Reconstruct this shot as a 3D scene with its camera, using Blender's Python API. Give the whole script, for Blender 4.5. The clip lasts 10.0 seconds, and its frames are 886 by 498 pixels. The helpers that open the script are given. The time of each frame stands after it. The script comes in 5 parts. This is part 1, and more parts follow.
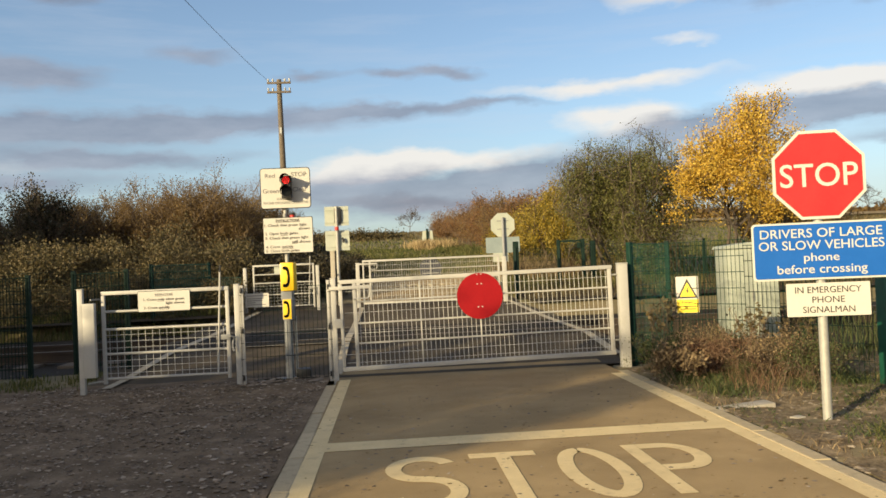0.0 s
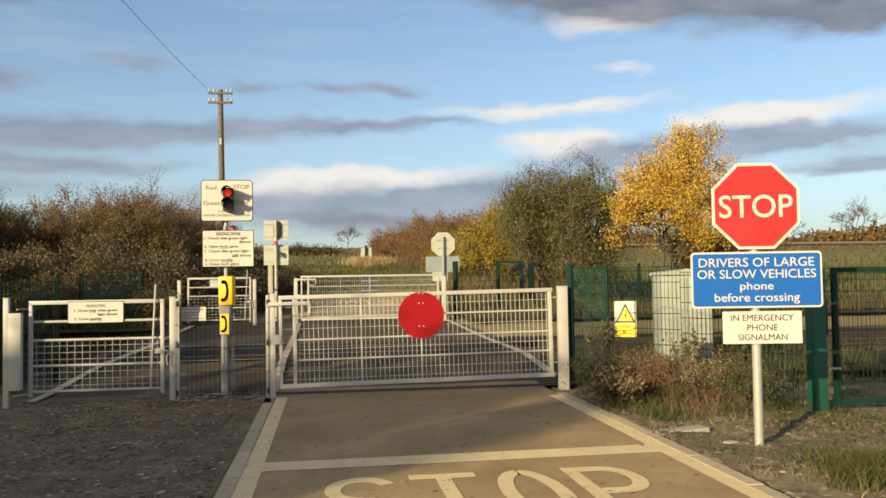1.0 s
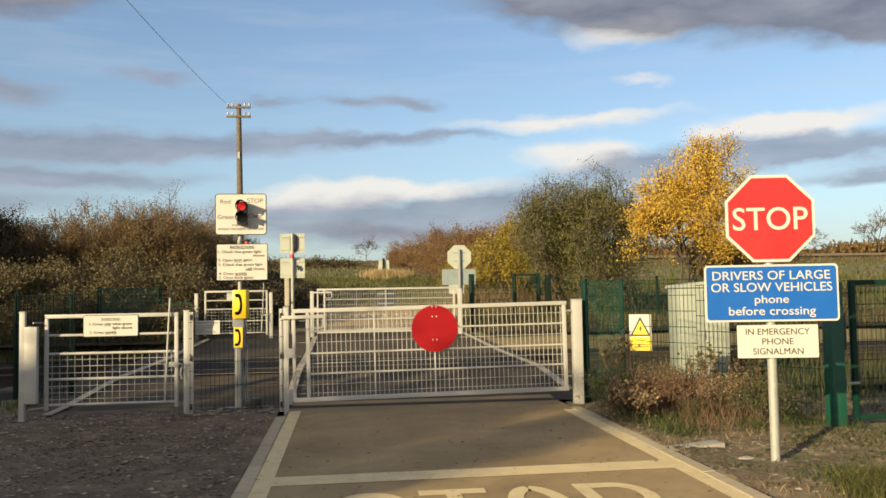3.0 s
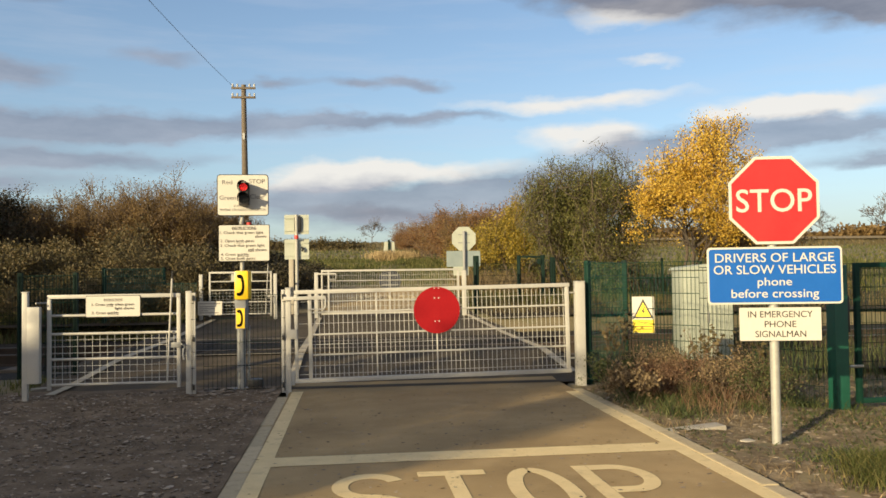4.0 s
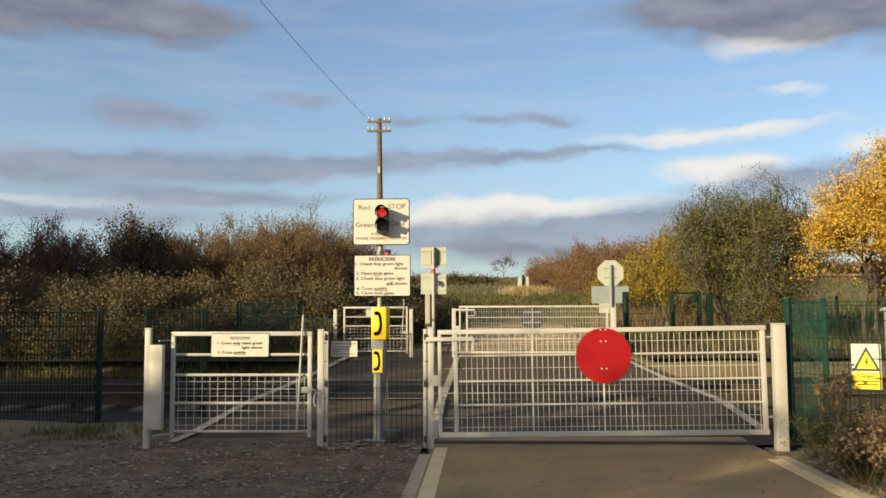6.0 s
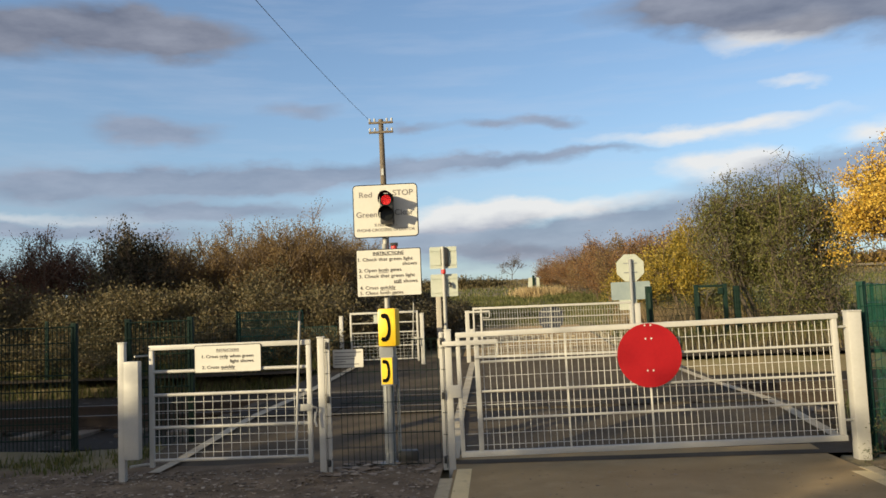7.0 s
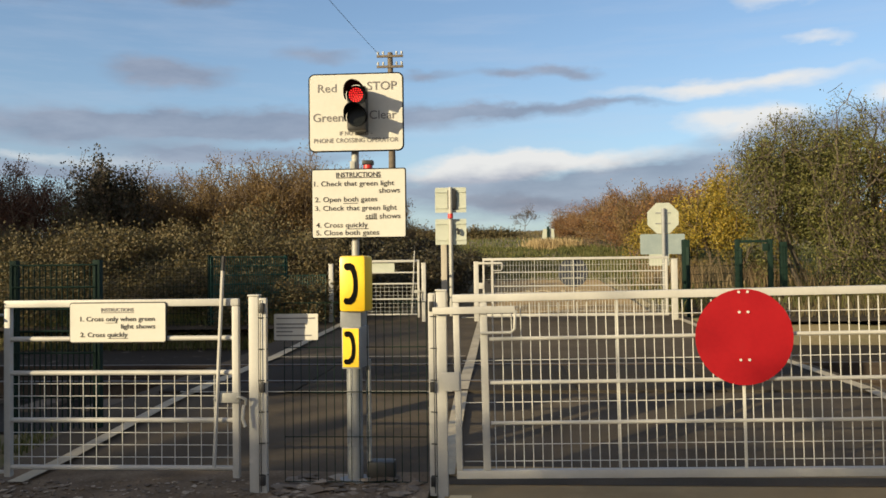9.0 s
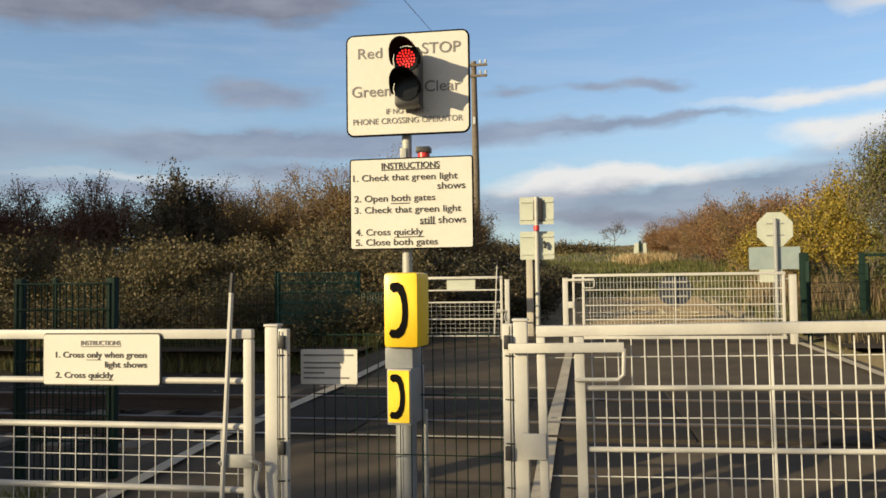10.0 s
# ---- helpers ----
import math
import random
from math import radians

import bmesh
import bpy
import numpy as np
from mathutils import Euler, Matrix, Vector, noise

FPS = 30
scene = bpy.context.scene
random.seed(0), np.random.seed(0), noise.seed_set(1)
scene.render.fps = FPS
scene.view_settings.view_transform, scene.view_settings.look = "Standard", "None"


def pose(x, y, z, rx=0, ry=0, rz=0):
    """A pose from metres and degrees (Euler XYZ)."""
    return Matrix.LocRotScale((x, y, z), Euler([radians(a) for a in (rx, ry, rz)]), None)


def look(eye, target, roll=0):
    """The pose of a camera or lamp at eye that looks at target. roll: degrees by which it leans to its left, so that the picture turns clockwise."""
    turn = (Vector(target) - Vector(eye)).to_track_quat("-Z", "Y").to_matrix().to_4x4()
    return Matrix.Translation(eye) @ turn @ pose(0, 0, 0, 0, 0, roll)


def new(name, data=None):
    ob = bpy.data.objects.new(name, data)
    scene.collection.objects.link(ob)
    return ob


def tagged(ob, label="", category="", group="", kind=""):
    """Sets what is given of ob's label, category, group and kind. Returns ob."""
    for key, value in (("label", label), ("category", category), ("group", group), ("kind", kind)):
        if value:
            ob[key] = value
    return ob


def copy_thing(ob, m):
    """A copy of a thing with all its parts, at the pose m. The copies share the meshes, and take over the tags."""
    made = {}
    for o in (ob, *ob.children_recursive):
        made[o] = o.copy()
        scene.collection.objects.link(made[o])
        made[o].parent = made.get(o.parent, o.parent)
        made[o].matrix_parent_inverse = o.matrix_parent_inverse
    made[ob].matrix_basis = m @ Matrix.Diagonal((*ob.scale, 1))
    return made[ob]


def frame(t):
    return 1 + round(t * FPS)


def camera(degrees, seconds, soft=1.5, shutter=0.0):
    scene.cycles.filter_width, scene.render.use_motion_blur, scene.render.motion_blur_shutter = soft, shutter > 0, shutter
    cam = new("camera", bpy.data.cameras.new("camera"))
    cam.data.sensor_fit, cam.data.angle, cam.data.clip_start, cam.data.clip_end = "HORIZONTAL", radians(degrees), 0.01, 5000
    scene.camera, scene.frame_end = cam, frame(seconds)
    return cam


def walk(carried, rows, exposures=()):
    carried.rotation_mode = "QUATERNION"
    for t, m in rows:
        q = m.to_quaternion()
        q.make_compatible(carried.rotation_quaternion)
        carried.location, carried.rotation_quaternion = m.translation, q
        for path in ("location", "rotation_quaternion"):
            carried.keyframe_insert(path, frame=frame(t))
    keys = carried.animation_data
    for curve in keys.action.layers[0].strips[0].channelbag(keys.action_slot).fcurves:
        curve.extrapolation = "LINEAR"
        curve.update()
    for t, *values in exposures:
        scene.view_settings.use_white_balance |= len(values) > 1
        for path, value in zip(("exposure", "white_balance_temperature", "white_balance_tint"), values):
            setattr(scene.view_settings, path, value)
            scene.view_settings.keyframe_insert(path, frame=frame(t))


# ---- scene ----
cam = camera(55.9, 10.0, 1.6)
PATH = [
    (0, (0.047, 0.101, 1.331), (0.175, 2.096, 1.369), -2.5),
    (0.5, (0.011, 0.12, 1.331), (0.233, 2.107, 1.376), -1.8),
    (1, (-0.013, 0.12, 1.343), (0.264, 2.099, 1.42), -0.9),
    (1.5, (-0.014, 0.113, 1.35), (0.226, 2.095, 1.455), -0.8),
    (2, (-0.005, 0.115, 1.35), (0.225, 2.098, 1.467), -0.7),
    (3.5, (0.081, 0.145, 1.353), (0.314, 2.129, 1.443), -1.1),
    (4, (0.098, 0.169, 1.349), (0.317, 2.156, 1.413), -0.8),
    (4.5, (0.071, 0.299, 1.341), (0.352, 2.278, 1.382), 0.1),
    (5, (-0.009, 0.592, 1.367), (0.342, 2.561, 1.393), -0.2),
    (5.5, (-0.046, 1.033, 1.364), (0.087, 3.028, 1.424), 0.7),
    (5.7, (-0.084, 1.235, 1.384), (-0.091, 3.233, 1.484), 1.3),
    (6.8, (-0.222, 2.448, 1.381), (-0.388, 4.431, 1.576), -1.8),
    (7, (-0.259, 2.717, 1.337), (-0.365, 4.707, 1.501), -2.3),
    (7.5, (-0.266, 3.384, 1.333), (-0.239, 5.382, 1.424), -4.0),
    (8, (-0.316, 3.967, 1.354), (-0.246, 5.965, 1.413), -4.6),
    (8.5, (-0.278, 4.559, 1.35), (-0.168, 6.555, 1.403), -2.9),
    (9, (-0.285, 5.196, 1.361), (-0.424, 7.19, 1.406), -0.7),
    (9.5, (-0.31, 5.87, 1.371), (-0.497, 7.861, 1.369), -0.9),
    (10, (-0.345, 6.532, 1.385), (-0.69, 8.5, 1.47), -0.7),
]
walk(cam, [(t, look(eye, target, roll)) for t, eye, target, roll in PATH],
     [(0, 0.62, 6500, 10), (5.7, 0.60, 6480, 10), (7, 0.56, 6150, 10), (10, 0.55, 6230, 10)])

# ---- light: low warm sun from behind and to the left, blue sky with broken cloud ----
SUN_EL, SUN_AZ = 14.5, 46.0          # degrees; azimuth from straight behind towards the left
sun_to = Vector((math.sin(radians(SUN_AZ)), math.cos(radians(SUN_AZ)), -math.tan(radians(SUN_EL)))).normalized()
sun = new("sun", bpy.data.lights.new("sun", "SUN"))
sun.data.energy, sun.data.angle, sun.data.color = 5.0, radians(0.6), (1.0, 0.80, 0.46)
sun.matrix_world = look((0, 0, 30), Vector((0, 0, 30)) + sun_to)

world = bpy.data.worlds.new("sky")
scene.world = world
world.use_nodes = True


class Nodes:
    """Short hand for building node trees."""

    def __init__(self, tree):
        self.t = tree

    def n(self, kind, **kw):
        node = self.t.nodes.new(kind)
        for k, v in kw.items():
            if k in node.inputs:
                node.inputs[k].default_value = v
        return node

    def link(self, a, b):
        self.t.links.new(a, b)

    def math(self, op, a, b=None, c=None, clamp=False):
        node = self.t.nodes.new("ShaderNodeMath")
        node.operation, node.use_clamp = op, clamp
        for i, v in enumerate((a, b, c)):
            if v is None:
                continue
            if isinstance(v, (int, float)):
                node.inputs[i].default_value = v
            else:
                self.link(v, node.inputs[i])
        return node.outputs[0]

    def noise(self, vec, scale, detail=4.0, rough=0.55):
        node = self.n("ShaderNodeTexNoise", Scale=scale, Detail=detail, Roughness=rough)
        if vec is not None:
            self.link(vec, node.inputs["Vector"])
        return node.outputs["Fac"]

    def ramp(self, fac, stops):
        node = self.t.nodes.new("ShaderNodeValToRGB")
        el = node.color_ramp.elements
        while len(el) < len(stops):
            el.new(0.5)
        for e, (p, c) in zip(el, stops):
            e.position = p
            e.color = (*c, 1) if len(c) == 3 else c
        self.link(fac, node.inputs[0])
        return node.outputs[0]

    def mix(self, fac, a, b, mode="MIX"):
        node = self.t.nodes.new("ShaderNodeMix")
        node.data_type, node.blend_type = "RGBA", mode
        for sock, v in ((node.inputs[0], fac), (node.inputs[6], a), (node.inputs[7], b)):
            if isinstance(v, (int, float)):
                sock.default_value = v
            elif isinstance(v, tuple):
                sock.default_value = (*v, 1)
            else:
                self.link(v, sock)
        return node.outputs[2]


def build_sky():
    k = Nodes(world.node_tree)
    world.node_tree.nodes.clear()
    sky = world.node_tree.nodes.new("ShaderNodeTexSky")
    sky.sky_type, sky.sun_disc = "NISHITA", False
    sky.sun_elevation, sky.sun_rotation = radians(SUN_EL + 4.5), radians(180 + SUN_AZ)
    sky.air_density, sky.dust_density, sky.ozone_density = 1.0, 1.6, 2.0
    tc = k.n("ShaderNodeTexCoord")
    sep = k.n("ShaderNodeSeparateXYZ")
    k.link(tc.outputs["Generated"], sep.inputs[0])
    az0 = k.math("ARCTAN2", sep.outputs[0], sep.outputs[1])
    el0 = k.math("ARCSINE", sep.outputs[2])

    def cloud_noise(ka, ke, scale, shift, detail=7.0, rough=0.58):
        co = k.n("ShaderNodeCombineXYZ")
        k.link(k.math("MULTIPLY", az0, ka), co.inputs[0])
        k.link(k.math("MULTIPLY", el0, ke), co.inputs[1])
        co.inputs[2].default_value = shift
        return k.noise(co.outputs[0], scale, detail, rough)

    billow = cloud_noise(6.0, 19.0, 1.6, 3.7)
    wisp = cloud_noise(3.0, 26.0, 1.8, 9.1, 6.0, 0.6)
    # edges wander by a few degrees
    az = k.math("ADD", az0, k.math("MULTIPLY", k.math("SUBTRACT", cloud_noise(5.0, 12.0, 1.0, 1.3, 4.0), 0.5), 0.16))
    el = k.math("ADD", el0, k.math("MULTIPLY", k.math("SUBTRACT", cloud_noise(7.0, 16.0, 1.2, 6.2, 5.0), 0.5), 0.05))

    def blob(a0, e0, wa, we, amount):
        u = k.math("DIVIDE", k.math("SUBTRACT", az, radians(a0)), radians(wa))
        v = k.math("DIVIDE", k.math("SUBTRACT", el, radians(e0)), radians(we))
        r = k.math("ADD", k.math("MULTIPLY", u, u), k.math("MULTIPLY", v, v))
        return k.math("MULTIPLY", k.math("EXPONENT", k.math("MULTIPLY", r, -1.0)), amount)

    def cover(blobs, fibre, floor, gain):
        where = blob(*blobs[0])
        for b in blobs[1:]:
            where = k.math("ADD", where, blob(*b))
        where = k.math("MULTIPLY", where, k.math("MULTIPLY_ADD", fibre, 1.7, 0.15))
        return k.math("MULTIPLY", k.math("SUBTRACT", where, floor), gain, clamp=True)

    white = cover(CLOUD_WHITE, billow, 0.28, 1.7)
    grey = cover(CLOUD_GREY, k.math("MULTIPLY_ADD", wisp, 0.5, k.math("MULTIPLY", billow, 0.5)), 0.24, 1.35)
    dark = cover(CLOUD_DARK, billow, 0.25, 1.6)
    # thin haze towards the horizon
    hz = k.math("EXPONENT", k.math("MULTIPLY", k.math("MAXIMUM", el0, 0.0), -7.0))
    clear = k.mix(k.math("MULTIPLY", hz, 0.35), sky.outputs[0], (2.9, 4.1, 5.2))
    clear = k.mix(k.math("MULTIPLY", k.math("MULTIPLY_ADD", wisp, 3.0, -1.35, clamp=True), 0.22), clear, (3.9, 4.1, 4.6))
    tone = k.math("MULTIPLY_ADD", billow, 2.6, -0.8, clamp=True)
    a = k.mix(k.math("MULTIPLY", white, 0.9), clear, (5.5, 5.25, 4.85))
    b = k.mix(k.math("MULTIPLY", grey, 0.8), a, k.mix(tone, (1.4, 1.6, 2.1), (2.3, 2.5, 3.0)))
    b = k.mix(k.math("MULTIPLY", dark, 0.92), b, k.mix(tone, (0.95, 1.02, 1.32), (1.9, 1.95, 2.25)))
    # broken warm-white cloud over the unseen rest of the dome, added to warm the shade
    dome = k.noise(tc.outputs["Generated"], 2.6, 6.0, 0.55)
    cover_up = k.math("MULTIPLY", k.math("SUBTRACT", dome, 0.42), 5.0, clamp=True)
    away = k.math("MAXIMUM", k.math("MULTIPLY", k.math("SUBTRACT", el0, radians(24)), 5.0, clamp=True), k.math("MULTIPLY", k.math("SUBTRACT", 0.1, sep.outputs[1]), 3.0, clamp=True))
    b = k.mix(k.math("MULTIPLY", k.math("MULTIPLY", cover_up, away), 0.9), b, (2.9, 2.5, 2.1))
    bg = k.n("ShaderNodeBackground", Strength=SKY_STRENGTH)
    k.link(b, bg.inputs[0])
    out = k.n("ShaderNodeOutputWorld")
    k.link(bg.outputs[0], out.inputs[0])


# azimuth and elevation in degrees, their half widths, and the amount of cloud there
SKY_STRENGTH = 0.109
CLOUD_WHITE = [(4, 7.0, 7.5, 0.9, 1.3), (-2, 6.2, 5, 0.6, 1.0), (16, 9.3, 4.5, 1.0, 1.3), (29.5, 10.2, 5.0, 0.8, 1.4), (15, 11.6, 9, 0.6, 0.85), (20, 17.0, 4, 1.1, 1.1),
               (-30, 7.2, 9, 0.5, 0.6), (1.5, 4.0, 4.5, 0.4, 0.6), (44, 10.5, 7, 1.0, 0.9), (20.5, 13.8, 2.5, 0.45, 0.6)]
CLOUD_GREY = [(-14, 9.7, 10, 0.85, 1.5), (-1, 10.6, 8, 0.6, 1.2), (-26, 9.3, 8, 1.0, 1.3), (-18, 7.7, 9, 0.6, 1.15), (-27, 6.3, 12, 0.7, 1.1), (-22, 12.7, 4, 0.9, 1.5), (-4.7, 12.8, 2.1, 0.5, 1.15),
              (0.8, 12.7, 2.2, 0.5, 1.1), (4.8, 13.0, 1.9, 0.5, 1.05), (-13, 14.4, 3, 0.6, 0.8), (3, 4.8, 13, 1.5, 1.6), (15, 5.6, 7, 1.7, 1.3), (19, 8.3, 6, 0.9, 1.1), (30, 8.7, 8, 0.9, 1.5), (35, 7.0, 5, 0.5, 1.2),
              (-45, 9, 12, 3.0, 1.0), (8, 10.9, 4, 0.35, 0.7), (55, 8, 12, 3.0, 1.1)]
CLOUD_DARK = [(32, 18.4, 12, 2.3, 2.2), (20, 19.4, 9, 1.5, 1.8), (36, 15.8, 4, 1.1, 1.1), (-24, 18.8, 8, 1.2, 1.5), (-36, 17.5, 8, 1.6, 1.3), (2, 4.4, 7, 0.6, 0.7)]
build_sky()

# ---- materials ----


def material(name, colours, rough=0.6, metal=0.0, scale=8.0, fine=60.0, bump=0.15, per="", dirt=None, coat=0.0, specular=0.5, trans=0.0):
    """Two or three colours over a coarse and a fine noise; per: 'object' or 'island' shifts each piece."""
    m = bpy.data.materials.new(name)
    m.use_nodes = True
    k = Nodes(m.node_tree)
    bsdf = m.node_tree.nodes["Principled BSDF"]
    tc = k.n("ShaderNodeTexCoord")
    vec = tc.outputs["Object"]
    coarse, small = k.noise(vec, scale, 5.0), k.noise(vec, fine, 3.0, 0.6)
    fac = k.math("ADD", k.math("MULTIPLY", coarse, 0.65), k.math("MULTIPLY", small, 0.35))
    if per == "object":
        rnd = k.n("ShaderNodeObjectInfo").outputs["Random"]
    elif per == "island":
        rnd = k.n("ShaderNodeNewGeometry").outputs["Random Per Island"]
    if per:
        fac = k.math("ADD", k.math("MULTIPLY", fac, 0.35), k.math("MULTIPLY", rnd, 0.65)) if per == "island" else k.math("ADD", fac, k.math("MULTIPLY", k.math("SUBTRACT", rnd, 0.5), 0.25))
        lo, hi = (0.15, 0.85) if per == "island" else (0.3, 0.7)
    else:
        lo, hi = 0.3, 0.7
    n = len(colours)
    col = k.ramp(fac, [(lo + (hi - lo) * i / max(1, n - 1), c) for i, c in enumerate(colours)])
    if dirt:
        d = k.noise(vec, dirt[1], 6.0, 0.65)
        d = k.math("MULTIPLY", k.math("MAXIMUM", k.math("SUBTRACT", d, dirt[2]), 0.0), dirt[3], clamp=True)
        col = k.mix(d, col, dirt[0])
    k.link(col, bsdf.inputs["Base Color"])
    bsdf.inputs["Metallic"].default_value = metal
    bsdf.inputs["Specular IOR Level"].default_value = specular
    k.link(k.math("ADD", k.math("MULTIPLY", k.math("SUBTRACT", coarse, 0.5), 0.25), rough, clamp=True), bsdf.inputs["Roughness"])
    if coat:
        bsdf.inputs["Coat Weight"].default_value = coat
    if bump:
        b = k.n("ShaderNodeBump", Strength=bump, Distance=0.01)
        k.link(small, b.inputs["Height"])
        k.link(b.outputs[0], bsdf.inputs["Normal"])
    if trans:
        tr = k.n("ShaderNodeBsdfTranslucent")
        k.link(col, tr.inputs[0])
        ms = k.n("ShaderNodeMixShader", Fac=trans)
        k.link(bsdf.outputs[0], ms.inputs[1])
        k.link(tr.outputs[0], ms.inputs[2])
        k.link(ms.outputs[0], m.node_tree.nodes["Material Output"].inputs[0])
    return m


